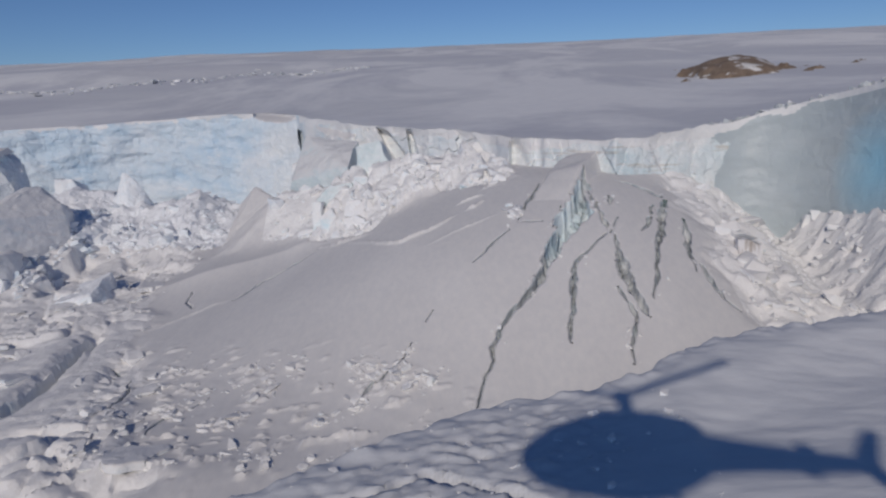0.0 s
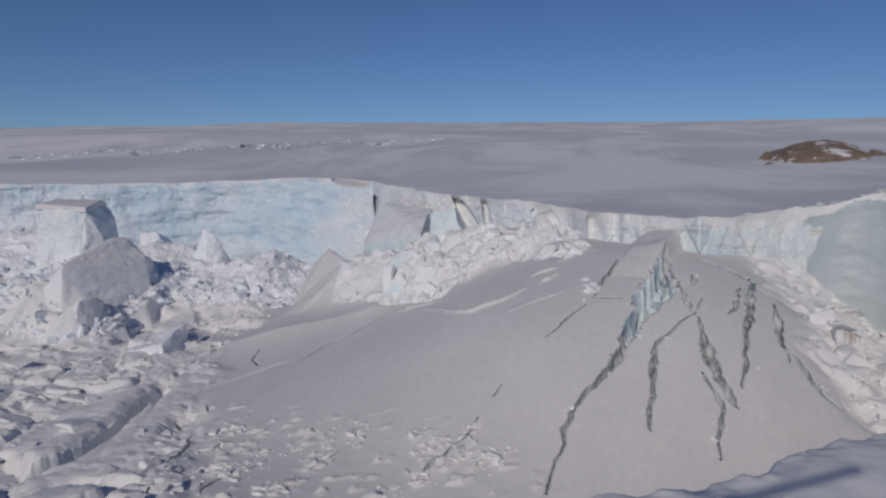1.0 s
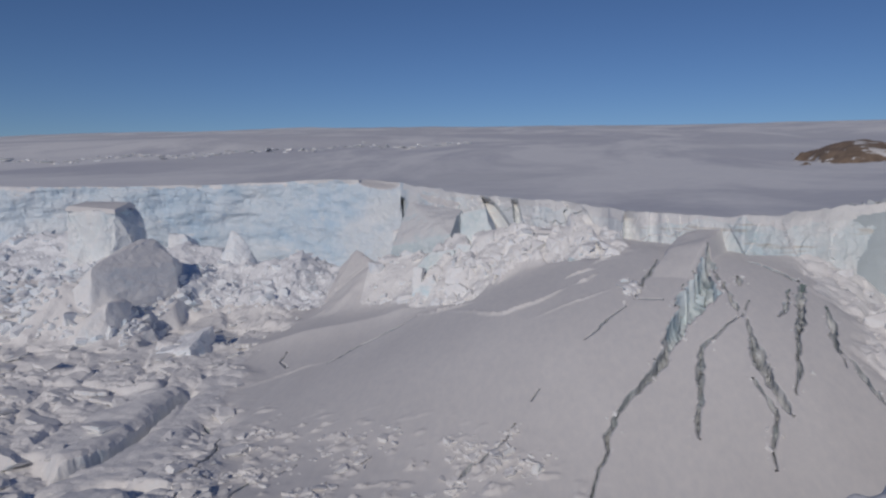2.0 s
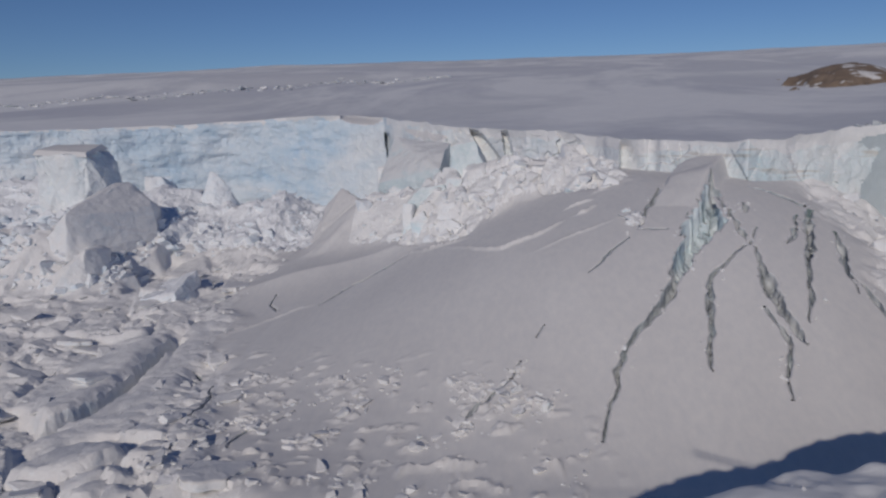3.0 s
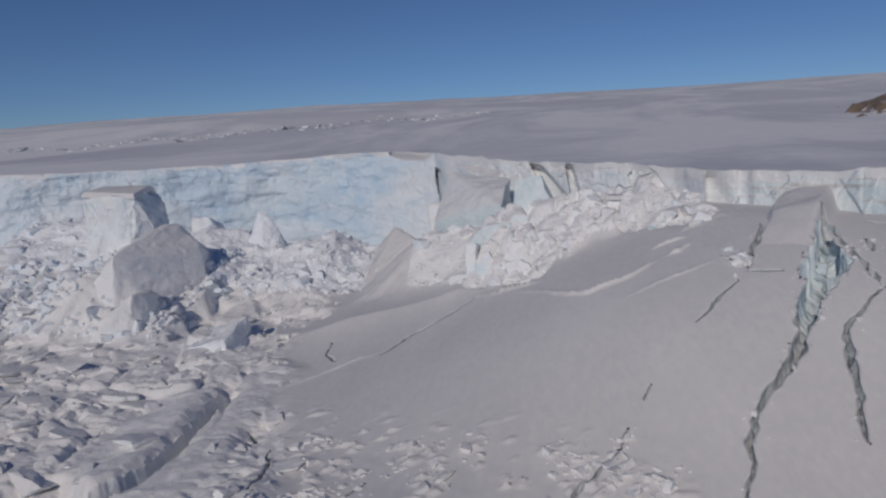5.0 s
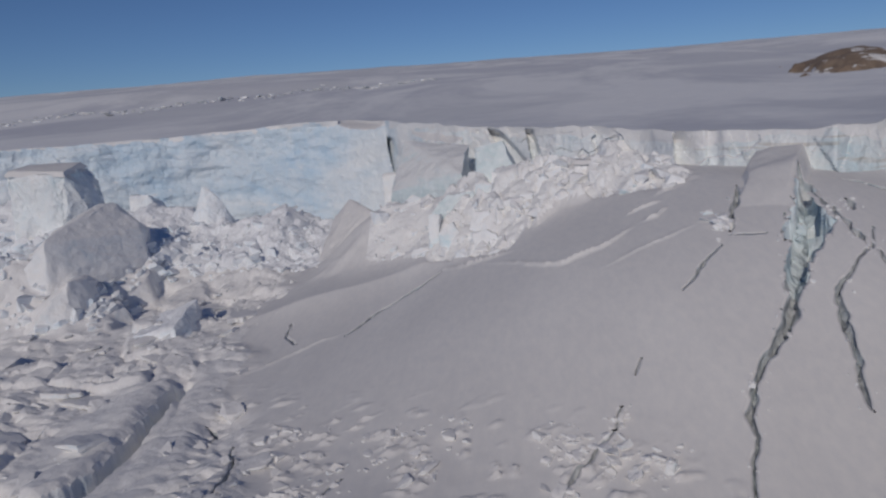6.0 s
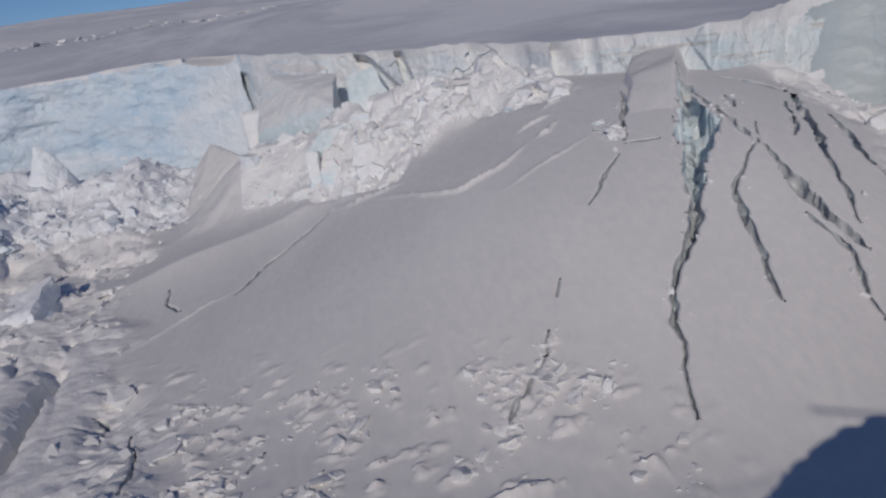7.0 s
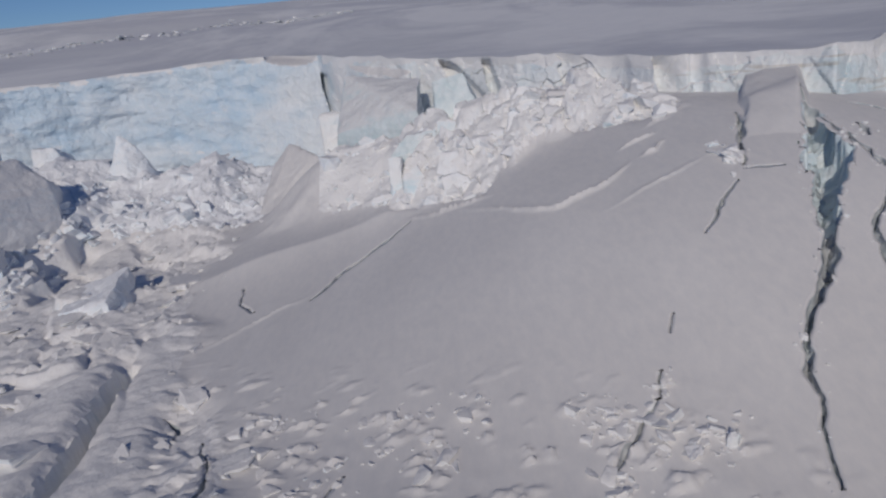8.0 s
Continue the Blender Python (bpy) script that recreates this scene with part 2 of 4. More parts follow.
# Crevasses in the snow: depth, and places of the line in plan with the width there
CRACKS = (
    (6.0, ((19.4, 95.8, 0.06), (18.9, 93.6, 1.2), (18.0, 90.6, 2.6), (17.0, 87.4, 3.4), (15.5, 84.4, 3.3), (14.0, 81.6, 2.7), (12.3, 78.6, 1.9), (10.9, 76.0, 1.3), (9.5, 73.6, 0.9),
           (8.1, 71.4, 0.7), (6.4, 69.6, 0.6), (5.0, 67.2, 0.5), (4.2, 65.2, 0.4), (4.0, 63.4, 0.3), (3.0, 61.2, 0.22), (1.9, 58.8, 0.1))),
    (2.0, ((21.4, 89.4, 0.2), (21.2, 88.1, 1.0), (20.9, 86.9, 0.3))),
    (4.0, ((20.8, 83.5, 0.1), (20.0, 81.6, 0.25), (18.6, 80.0, 0.2), (17.2, 79.0, 0.2), (15.4, 76.9, 0.5), (14.5, 75.6, 0.8), (13.9, 73.8, 1.0), (13.6, 71.8, 0.8), (13.3, 69.9, 0.6), (12.2, 67.6, 0.6), (11.9, 65.2, 0.2))),
    (4.5, ((19.0, 91.4, 0.3), (18.9, 86.4, 0.7), (19.3, 83.0, 0.8), (19.8, 79.4, 1.0), (19.5, 75.6, 1.6), (19.8, 72.4, 1.9), (20.2, 69.8, 1.5), (20.6, 67.8, 0.2))),
    (3.0, ((18.4, 71.8, 0.2), (18.9, 69.0, 0.7), (18.9, 67.2, 0.6), (18.1, 64.9, 0.45), (17.4, 62.4, 0.1))),
    (4.0, ((28.6, 89.6, 0.8), (27.4, 86.4, 1.5), (26.4, 83.2, 1.3), (25.0, 79.6, 0.8), (24.2, 77.2, 0.6), (22.7, 73.0, 0.5), (21.6, 70.4, 0.1))),
    (2.5, ((26.6, 87.6, 0.3), (25.3, 84.2, 0.8), (24.4, 82.4, 0.5), (23.2, 81.3, 0.1))),
    (2.5, ((23.8, 95.0, 0.2), (25.6, 93.8, 1.2), (27.2, 92.4, 0.8), (28.3, 90.6, 0.9))),
    (3.0, ((29.8, 85.2, 0.3), (28.7, 80.6, 1.1), (27.9, 76.4, 0.5), (27.8, 74.8, 0.1))),
    (2.0, ((28.5, 77.0, 0.3), (29.1, 73.4, 0.9), (30.0, 71.0, 0.6), (30.9, 69.9, 0.1))),
    (3.0, ((13.2, 96.2, 0.2), (11.6, 92.2, 1.0), (10.3, 89.2, 0.7), (9.4, 86.2, 0.8), (8.9, 84.8, 0.2))),
    (0.8, ((7.6, 83.6, 0.15), (5.7, 82.1, 0.34), (3.9, 80.0, 0.2), (2.7, 79.0, 0.05))),
    (0.6, ((-1.9, 72.6, 0.05), (-2.3, 71.9, 0.2), (-2.7, 71.2, 0.05))),
    (1.0, ((-4.1, 68.6, 0.1), (-4.6, 67.7, 0.5), (-5.0, 67.0, 0.1))),
    (1.8, ((-5.4, 66.8, 0.1), (-7.0, 65.0, 0.35), (-8.2, 63.6, 0.5), (-9.2, 62.3, 0.2))),
    (1.0, ((8.6, 85.2, 0.08), (10.2, 84.8, 0.25), (11.6, 84.5, 0.08))),
    (2.0, ((-20.6, 107.2, 0.1), (-23.4, 104.8, 0.7), (-26.0, 103.0, 0.9), (-28.6, 101.2, 0.6), (-30.0, 99.4, 0.8), (-31.8, 97.4, 0.1))),
    (1.4, ((-37.9, 75.8, 0.1), (-36.6, 72.6, 0.35), (-35.9, 69.4, 0.5), (-35.6, 66.4, 0.12))),
    (1.2, ((-42.7, 81.2, 0.1), (-41.4, 80.2, 0.5), (-40.6, 78.4, 0.3), (-40.6, 77.2, 0.1))),
    (1.2, ((-29.5, 65.2, 0.1), (-29.7, 63.0, 0.45), (-30.0, 61.0, 0.12))),
    (1.0, ((-26.2, 67.8, 0.1), (-26.6, 66.9, 0.45), (-26.8, 66.2, 0.1))),
    (2.0, ((-41.3, 106.4, 0.2), (-41.0, 104.0, 0.38), (-40.6, 102.4, 0.10), (-38.8, 99.6, 0.24))),
)


def crack_line(points, step=0.22):
    """The line of a crevasse, rounded and sampled finely: places and widths."""
    p = np.array([points[0], *points, points[-1]], float)
    out = []
    for n in range(1, len(p) - 2):
        a, c, d, e = p[n - 1], p[n], p[n + 1], p[n + 2]
        count = max(2, int(np.hypot(*(d - c)[:2]) / step))
        for u in np.arange(count) / count:
            out.append(0.5 * (2 * c + (d - a) * u + (2 * a - 5 * c + 4 * d - e) * u ** 2 + (3 * c - a - 3 * d + e) * u ** 3))
    out.append(p[-1])
    q = np.array(out)
    q[:, 0] += 0.26 * fbm(q[:, 0], q[:, 1], 1.9, 4, 71)
    q[:, 1] += 0.20 * fbm(q[:, 0], q[:, 1], 1.9, 4, 72)
    q[:, 2] = np.maximum(q[:, 2] * np.where(q[:, 2].max() > 3, 1.0, 0.66) * (1 + np.where(q[:, 2].max() > 3, 0.3, 0.6) * fbm(q[:, 0], q[:, 1], 1.4, 4, 73)), 0.04)
    return q


LINES = [(depth, crack_line(points)) for depth, points in CRACKS]
LEAD = ((-49.6, 92.0), (-48.9, 82.1), (-48.2, 74.8), (-48.6, 68.5), (-50.9, 65.0), (-54.0, 59.0))
# Low snow steps that catch the sun: height, and the line
STEPS = (
    (0.5, ((-15.0, 102.6), (-11.4, 96.5), (-9.2, 93.8), (-6.3, 90.6), (-4.1, 89.9), (-1.5, 90.6), (0.1, 92.0), (1.2, 93.0))),
    (0.45, ((2.4, 93.2), (3.8, 93.4), (5.4, 95.2))),
    (0.4, ((1.2, 96.6), (3.4, 97.4), (5.4, 97.6))),
    (0.35, ((4.8, 99.6), (6.2, 100.4), (7.8, 100.4))),
    (0.2, ((-3.0, 86.4), (2.9, 87.3), (6.9, 88.6))),
    (0.5, ((-21.0, 108.0), (-16.0, 104.5), (-11.0, 101.5))),
    (0.3, ((-31.5, 98.6), (-36.0, 97.6), (-41.0, 95.0), (-46.4, 90.8))),
)


def line_distance(x, y, line):
    """Distance to a polyline, how far along it (0..1) the nearest place lies, and the side."""
    near, along, side = np.full(x.shape, 1e9), np.zeros(x.shape), np.zeros(x.shape)
    count = len(line) - 1
    for n in range(count):
        (ax, ay), (bx, by) = line[n], line[n + 1]
        dx, dy = bx - ax, by - ay
        t = np.clip(((x - ax) * dx + (y - ay) * dy) / (dx * dx + dy * dy), 0, 1)
        d = np.hypot(x - ax - t * dx, y - ay - t * dy)
        closer = d < near
        along = np.where(closer, (n + t) / count, along)
        side = np.where(closer, np.sign(dx * (y - ay) - dy * (x - ax)), side)
        near = np.where(closer, d, near)
    return near, along, side


def gap(x, y, extra=0.0):
    """True where a crevasse opens."""
    open_ = np.zeros(x.shape, bool)
    for depth, q in LINES:
        m = (x > q[:, 0].min() - 4) & (x < q[:, 0].max() + 4) & (y > q[:, 1].min() - 4) & (y < q[:, 1].max() + 4)
        if not m.any():
            continue
        xs, ys = x[m], y[m]
        hit = np.zeros(xs.shape, bool)
        for px, py, w in q:
            hit |= (xs - px) ** 2 + (ys - py) ** 2 < (0.5 * w + extra) ** 2
        open_[m] |= hit
    return open_


TALUS = np.array(((-41, 121.5), (-34.5, 120.5), (-28, 118.5), (-20, 111), (-12.5, 103), (-9.3, 107.2), (-5, 109), (-1.7, 106.7), (2.7, 104), (6.7, 101.5), (11, 101)))


def talus(x, y):
    """How far up the broken slope under the cliff a place lies: 0..1, and the metres from its foot."""
    up = y - np.interp(x, TALUS[:, 0], TALUS[:, 1]) + 1.2 * fbm(x, y, 4, 3, 44)
    return smooth(-0.3, 1.6, up) * smooth(-36, -31, x) * smooth(11.5, 9, x), up


def rubble(x, y):
    """How far the ground is broken into floes, 0..1."""
    edge = -48 + np.clip(104 - y, 0, 60) * 0.40 + 3 * fbm(x, y, 9, 2, 5)
    left = smooth(2.5, -3.5, x - edge) * smooth(142, 132, y + 0.10 * (x + 60)) * smooth(30, 44, y)
    right = smooth(29, 35, x + 2 * fbm(x, y, 6, 2, 8)) * smooth(66, 70, y + 2 * fbm(x, y, 5, 2, 9))
    return left, right


def relief(x, y):
    """All that roughens the land."""
    left, right = rubble(x, y)
    big, joint = plates(x + 0.6 * fbm(x, y, 5, 2, 31), y + 0.6 * fbm(x, y, 5, 2, 32), 8.0, 11, 1.2)
    mid, seam = plates(x + 0.3 * fbm(x, y, 2.5, 2, 33), y + 0.3 * fbm(x, y, 2.5, 2, 34), 3.2, 12, 1.5)
    small, _ = plates(x + 0.4 * fbm(x, y, 1.2, 2, 35), y, 1.2, 13, 1.4)
    patch = smooth(-0.3, 0.4, fbm(x, y, 11, 2, 36))
    broken = (1.6 - 0.4 * smooth(60, 54, y)) * big * smooth(0, 0.7, joint) - 0.3 * (1 - joint) + (0.35 + 0.65 * patch) * (0.8 * mid * smooth(0, 0.7, seam) - 0.2 * (1 - seam)) + 0.16 * small + 0.8 * fbm(x, y, 18, 2, 41) + 0.16 * fbm(x, y, 1.6, 4, 42, 0.6)
    # a long flat floe beside the open lead
    d, along, side = line_distance(x, y, LEAD)
    floe = smooth(10.5, 9.0, d) * (side < 0) * smooth(0.0, 0.03, along) * smooth(0.78, 0.7, along)
    bank = smooth(7.5, 5.5, d + fbm(x, y, 3, 2, 45)) * (side > 0) * (1 - smooth(0.8, 0.95, along))
    broken = broken * (1 - 0.85 * floe) + floe * (1.5 * smooth(10, 1.5, d) + 0.12 * fbm(x, y, 2.5, 3, 46) - 0.3)
    broken = broken * (1 - 0.7 * bank) + bank * (0.5 - 0.4 * smooth(2.5, 0.8, d))
    # its bank: a crumbling slope down to the dark slot
    apron = smooth(2.1, 0.7, d + 0.3 * fbm(x, y, 2.6, 3, 54)) * (side < 0) * (1 - smooth(0.85, 0.97, along))
    broken = broken - apron * (0.75 + 0.15 * fbm(x, y, 1.1, 3, 55))
    slot = np.clip((0.72 + 0.22 * fbm(x, y, 5.0, 3, 47) + 0.15 * fbm(x, y, 1.3, 3, 56) - d) / 0.35, 0, 1)
    broken = broken - smooth(0.0, 0.03, along) * smooth(0.99, 0.96, along) * 3.4 * slot
    z = left * broken
    z = z + right * (1.5 * big * smooth(0, 1, joint) - 0.6 * (1 - joint) + 0.8 * mid * smooth(0, 1, seam) + 0.25 * small + 0.4 * fbm(x, y, 3, 3, 49))
    scree = smooth(134, 142, y + 0.10 * (x + 60)) * smooth(-42, -48, x)
    z = z + scree * (0.6 * mid + 0.6 * big + 0.25 * small + 0.8 * fbm(x, y, 10, 4, 43) + 0.6 * np.abs(fbm(x, y, 4.5, 4, 53, 0.6)))
    slope, up = talus(x, y)
    z = z + slope * (0.35 + 0.65 * smooth(-26, -21, x)) * (0.2 + np.clip(0.1 * up, 0, 1.2) + 0.9 * mid * smooth(0, 1, seam) + 2.2 * big * smooth(0, 1, joint) - 0.8 * (1 - joint) ** 3 - 0.4 * (1 - seam) ** 3 + 0.16 * small + 0.5 * fbm(x, y, 5, 4, 48))
    # drifts and hard lumps at the foot of the ramp
    foot = smooth(67, 57, y + 0.6 * x) * smooth(46, 54, y) * smooth(6, -4, x) * (1 - left)
    z = z + foot * (0.55 * np.clip(fbm(x, y * 1.5, 1.5, 3, 51) - 0.4, 0, 1) + 0.08 * fbm(x, y, 4, 3, 52))
    z = z + 0.25 * fbm(x, y, 24, 2, 61) + 0.015 * fbm(x, y * 1.3, 3.5, 3, 62)
    for high, line in STEPS:
        d, along, side = line_distance(x, y, line)
        d = d * side + 0.5 * fbm(x, y, 4, 2, 63) + 0.12 * fbm(x, y, 1.2, 2, 65)
        lump = high * np.exp(-np.abs(d) / np.where(d > 0, 0.3, 0.11)) * np.sin(np.clip(along, 0.02, 0.98) * math.pi) ** 0.7
        z = z + lump
    return z


def ground_z(x, y):
    x, y = np.asarray(x, float), np.asarray(y, float)
    return land(x, y) + relief(x, y) - 3.0 * gap(x, y)


# ---------- mesh helpers ----------
def sheet(name, X, Y, Z, mats, index=None, flat=False, keep=None):
    """A mesh over a grid of places; index: the material of each face."""
    r, c = X.shape
    mesh = bpy.data.meshes.new(name)
    mesh.vertices.add(r * c)
    mesh.vertices.foreach_set("co", np.stack([X, Y, Z], -1).astype(np.float32).ravel())
    n = np.arange(r * c).reshape(r, c)
    quads = np.stack([n[:-1, :-1], n[:-1, 1:], n[1:, 1:], n[1:, :-1]], -1).reshape(-1, 4)
    if keep is not None:
        quads, index = quads[keep.ravel()], index.ravel()[keep.ravel()]
    mesh.loops.add(quads.size)
    mesh.loops.foreach_set("vertex_index", quads.astype(np.int32).ravel())
    mesh.polygons.add(len(quads))
    mesh.polygons.foreach_set("loop_start", np.arange(0, quads.size, 4, dtype=np.int32))
    for mat in mats:
        mesh.materials.append(mat)
    if index is not None:
        mesh.polygons.foreach_set("material_index", index.astype(np.int32).ravel())
    mesh.polygons.foreach_set("use_smooth", np.full(len(quads), True) if flat is False else ~np.isin(index.ravel(), flat))
    mesh.update(calc_edges=True)
    mesh.validate()
    return new(name, mesh)


def steps_of(*runs):
    """Grid lines: runs of (start, end, step)."""
    return np.concatenate([np.arange(a, b - 1e-6, s) for a, b, s in runs])


# ---------- the hollow ----------
gx = steps_of((-420, -150, 6), (-150, -96, 0.9), (-96, -62, 0.4), (-62, -44, 0.26), (-44, -30, 0.3), (-30, -11, 0.26), (-11, 32, 0.15), (32, 62, 0.45), (62, 300, 6))
gy = steps_of((-420, 20, 8), (20, 44, 0.8), (44, 57, 0.4), (57, 98, 0.16), (98, 104, 0.3), (104, 140, 0.4), (140, 205, 0.6), (205, 260, 6))
GX, GY = np.meshgrid(gx, gy)
GZ = land(GX, GY) + relief(GX, GY)
face = lambda a: 0.25 * (a[:-1, :-1] + a[1:, :-1] + a[:-1, 1:] + a[1:, 1:])
rl, rr = rubble(face(GX), face(GY))
scree = smooth(134, 142, face(GY) + 0.10 * (face(GX) + 60)) * smooth(-40, -46, face(GX))
index = np.where(np.maximum(np.maximum(rl, rr), scree) > 0.5, 1, 0)
heap = talus(face(GX), face(GY))[0] > 0.5
index = np.where(heap, 3, np.where(scree > 0.5, 4, index))
ground = sheet("ground", GX, GY, GZ, (SNOW, RUBBLE_SNOW, SHADE_TONED_ICE, SCREE_SNOW, COLD_SCREE), index, keep=~gap(face(GX), face(GY), 0.10))
ground.data.set_sharp_from_angle(angle=radians(33))
tagged(ground, "grey-white snow ramp split by crevasses above broken rubble ice", "ground", kind="structure")


def crevasse(depth, q, mat):
    """The two walls of a crevasse down to its floor, with a low snow lip along both edges."""
    t = np.gradient(q[:, :2], axis=0)
    t = t / np.maximum(np.hypot(t[:, 0], t[:, 1]), 1e-6)[:, None]
    nrm = np.stack([-t[:, 1], t[:, 0]], -1)
    s = np.cumsum(np.hypot(*np.diff(q[:, :2], axis=0, prepend=q[:1, :2]).T))
    deep = np.minimum(depth, 0.35 + (1.15 if depth < 5 else 1.6) * q[:, 2])
    knots = np.arange(0, s[-1] + 2, 0.75)
    rows = []
    reach = 0.5 if q[:, 0].min() > -12 else 0.75
    jag = random.Random(int(depth * 10) + len(q))
    ragged = {sd: np.interp(s, knots, [jag.uniform(-0.17, 0.17) for k in knots]) * np.clip(q[:, 2], 0.1, 1.3) for sd in (-1, 1)}
    for sd, out, down in ((-1, reach, 0), (-1, 0.55 * reach, 0), (-1, 0.0, 0), (-1, 0.02, 0.12), (-1, 0.0, 0.4), (-1, -0.05, 0.7), (-1, -0.3, 0.85), (0, 0, 0.9), (1, -0.3, 0.85), (1, -0.05, 0.7), (1, 0.0, 0.4), (1, 0.02, 0.12), (1, 0.0, 0), (1, 0.55 * reach, 0), (1, reach, 0)):
        side = np.maximum(0.5 * q[:, 2] + (ragged[sd] if sd else 0), 0.02) + (out if out > -0.2 else -0.5 * q[:, 2])
        if down and sd:
            side = side * (1 - 0.2 * down) + 0.22 * fbm(s, s * 0 + 7 * down * sd, 1.3, 4, 76) * np.clip(q[:, 2], 0, 1.2) * (0.3 + down)
        x, y = q[:, 0] + nrm[:, 0] * sd * side, q[:, 1] + nrm[:, 1] * sd * side
        z = land(x, y) + relief(x, y)
        z = z + (-0.05 if out == reach else 0.014 if out > 0.1 else 0.0) - down * deep * (1 + 0.12 * fbm(s, s * 0 + 3 * down, 3.0, 2, 77) * (down > 0))
        rows.append((x, y, z))
    X, Y, Z = (np.array([r[k] for r in rows]) for k in range(3))
    # walls and floor below the lip take the ice darkened for shade
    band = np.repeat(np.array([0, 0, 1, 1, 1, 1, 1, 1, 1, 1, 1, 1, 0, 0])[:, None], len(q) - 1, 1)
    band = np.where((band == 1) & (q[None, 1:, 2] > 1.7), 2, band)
    ob = sheet("crevasse", X, Y, Z, (SNOW, SHADE_TONED_ICE, mat), band)
    return tagged(ob, "open crevasse with ice walls coloured shade-grey in the snow ramp" if depth < 5 else "wide main crevasse with pale blue ice walls", "crevasse", kind="structure")


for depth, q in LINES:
    crevasse(depth, q, CHASM_ICE if depth > 5 else SHADE_TONED_ICE)

# ---------- the ice cliff and the plateau above it ----------
CENTRE = (0.0, 20.0)
EDGE = np.array(((95, -40, 44), (70, 40, 40), (60, 62, 38.5), (57, 78, 37), (56.5, 90, 36), (55.5, 97, 34.9), (52, 105, 33), (44, 107, 30.8), (35, 102.5, 29.8),
                 (24.2, 98.4, 29.0), (20, 105, 29.2), (11, 114, 29.1), (8, 122, 29.6), (3, 129, 29.5), (-3, 134, 29.9), (-20, 152, 31.0), (-27, 163, 31.4),
                 (-34.5, 176, 31.9), (-38.6, 186, 32.3), (-43, 188.5, 32.9), (-60, 192, 33.0), (-85, 194, 32.3), (-112, 186, 31.2), (-150, 172, 31), (-260, 130, 31)), float)
EDGE_AZ = np.degrees(np.arctan2(EDGE[:, 0] - CENTRE[0], EDGE[:, 1] - CENTRE[1]))[::-1]
EDGE_R = np.hypot(EDGE[:, 0] - CENTRE[0], EDGE[:, 1] - CENTRE[1])[::-1]
EDGE_Z = EDGE[::-1, 2]
# the wall on the sunless side bends gently
BEND_AZ = np.arange(-75.0, 140.0, 0.25)
BEND_R = np.interp(BEND_AZ, EDGE_AZ, EDGE_R)
BEND_R = BEND_R + (np.convolve(np.pad(BEND_R, 20, "edge"), np.hanning(43)[1:-1] / np.hanning(43).sum(), "valid") - BEND_R) * smooth(23, 27, BEND_AZ)
# Recesses in the edge: azimuth, half width in degrees, depth
NOTCHES = ((9.3, 0.5, 1.0),)

# Slumped snow ledges under the rim: azimuth, half width in degrees, how far below the rim, drop
LEDGES = ((-15.1, 1.75, 0.0, 2.3), (-10.0, 1.7, 1.9, 1.5))


def edge_at(az, notched=True):
    """Distance from the centre and height of the cliff's edge."""
    r, z = np.interp(az, BEND_AZ, BEND_R), np.interp(az, EDGE_AZ, EDGE_Z)
    s = np.radians(az) * r
    calm = smooth(-14, -11, az) * smooth(27, 24, az)
    r = r + (0.5 + 0.3 * calm) * fbm(s, s * 0 + 3.3, 9, 2, 81)
    for mid, half, deep in NOTCHES if notched else ():
        r = r + deep * np.exp(-((az - mid) / half) ** 4)
    for a_mid, half, start, drop in LEDGES if notched else ():
        r = r + 2.6 * drop * np.sqrt(np.clip(1 - ((az - a_mid) / half) ** 2, 0, 1)) * (start == 0)
    return r, z


def rim(az, r):
    """How the snow rim rises and falls."""
    s = np.radians(az) * r
    calm = smooth(-14, -11, az) * smooth(27, 24, az)
    return 0.28 * fbm(s, s * 0 + 7.7, 9, 3, 83) + calm * 0.3 * fbm(s, s * 0, 2.5, 2, 84)


REF_AZ, REF_R = (-72, -45, -26, -12, 0, 15, 30, 50, 74), (230, 205, 185, 160, 118, 92, 92, 76, 60)


def plateau_z(az, r, edge_r, edge_z):
    d = np.maximum(r - edge_r, 0)
    rise = np.tan(np.radians(4.05 * (1 - ((az - 2) / 66) ** 2))) + 0.0105

    def swell(q):
        q = np.maximum(q - np.interp(az, REF_AZ, REF_R), 0)
        run = q - 55 * (1 - np.exp(-q / 55))
        run = np.where(run > 1250, 1250 + 260 * (1 - np.exp(-(run - 1250) / 260)), run)
        return np.interp(az, (-40, -15, 0, 20, 40), (31, 32, 29.6, 29.2, 34)) + rise * run * 1.02

    z = swell(r) + (edge_z - swell(edge_r) + rim(az, edge_r) * np.exp(-d / 2.5)) * np.exp(-d / 30)
    s = np.radians(az) * r
    z = z + smooth(5, 80, d) * (0.006 * r) * fbm(s, r * 0.7, 140, 3, 91) * 0.28 + 0.15 * fbm(s, r, 14, 3, 92) * smooth(1, 10, d)
    return z + 7.0 * smooth(-2, -20, az) * smooth(520, 640, r) + 6 * smooth(12, 25, az) * smooth(600, 760, r)


paz = np.arange(-72, 74, 0.25)
prow = np.concatenate([np.arange(0, 3, 0.5), np.geomspace(3, 200, 90), np.arange(203, 420, 2.5), np.geomspace(425, 2900, 60)])
PA, PD = np.meshgrid(paz, prow)
er, ez = edge_at(PA)
PR = er + 0.25 + PD
PZ = plateau_z(PA, PR, edge_at(PA, False)[0], ez) - 0.06
plateau = sheet("snow_plateau", CENTRE[0] + PR * np.sin(np.radians(PA)), CENTRE[1] + PR * np.cos(np.radians(PA)), PZ, (PLATEAU_SNOW,))
tagged(plateau, "vast grey windswept snow plateau rising to the skyline", "snow field", kind="structure")


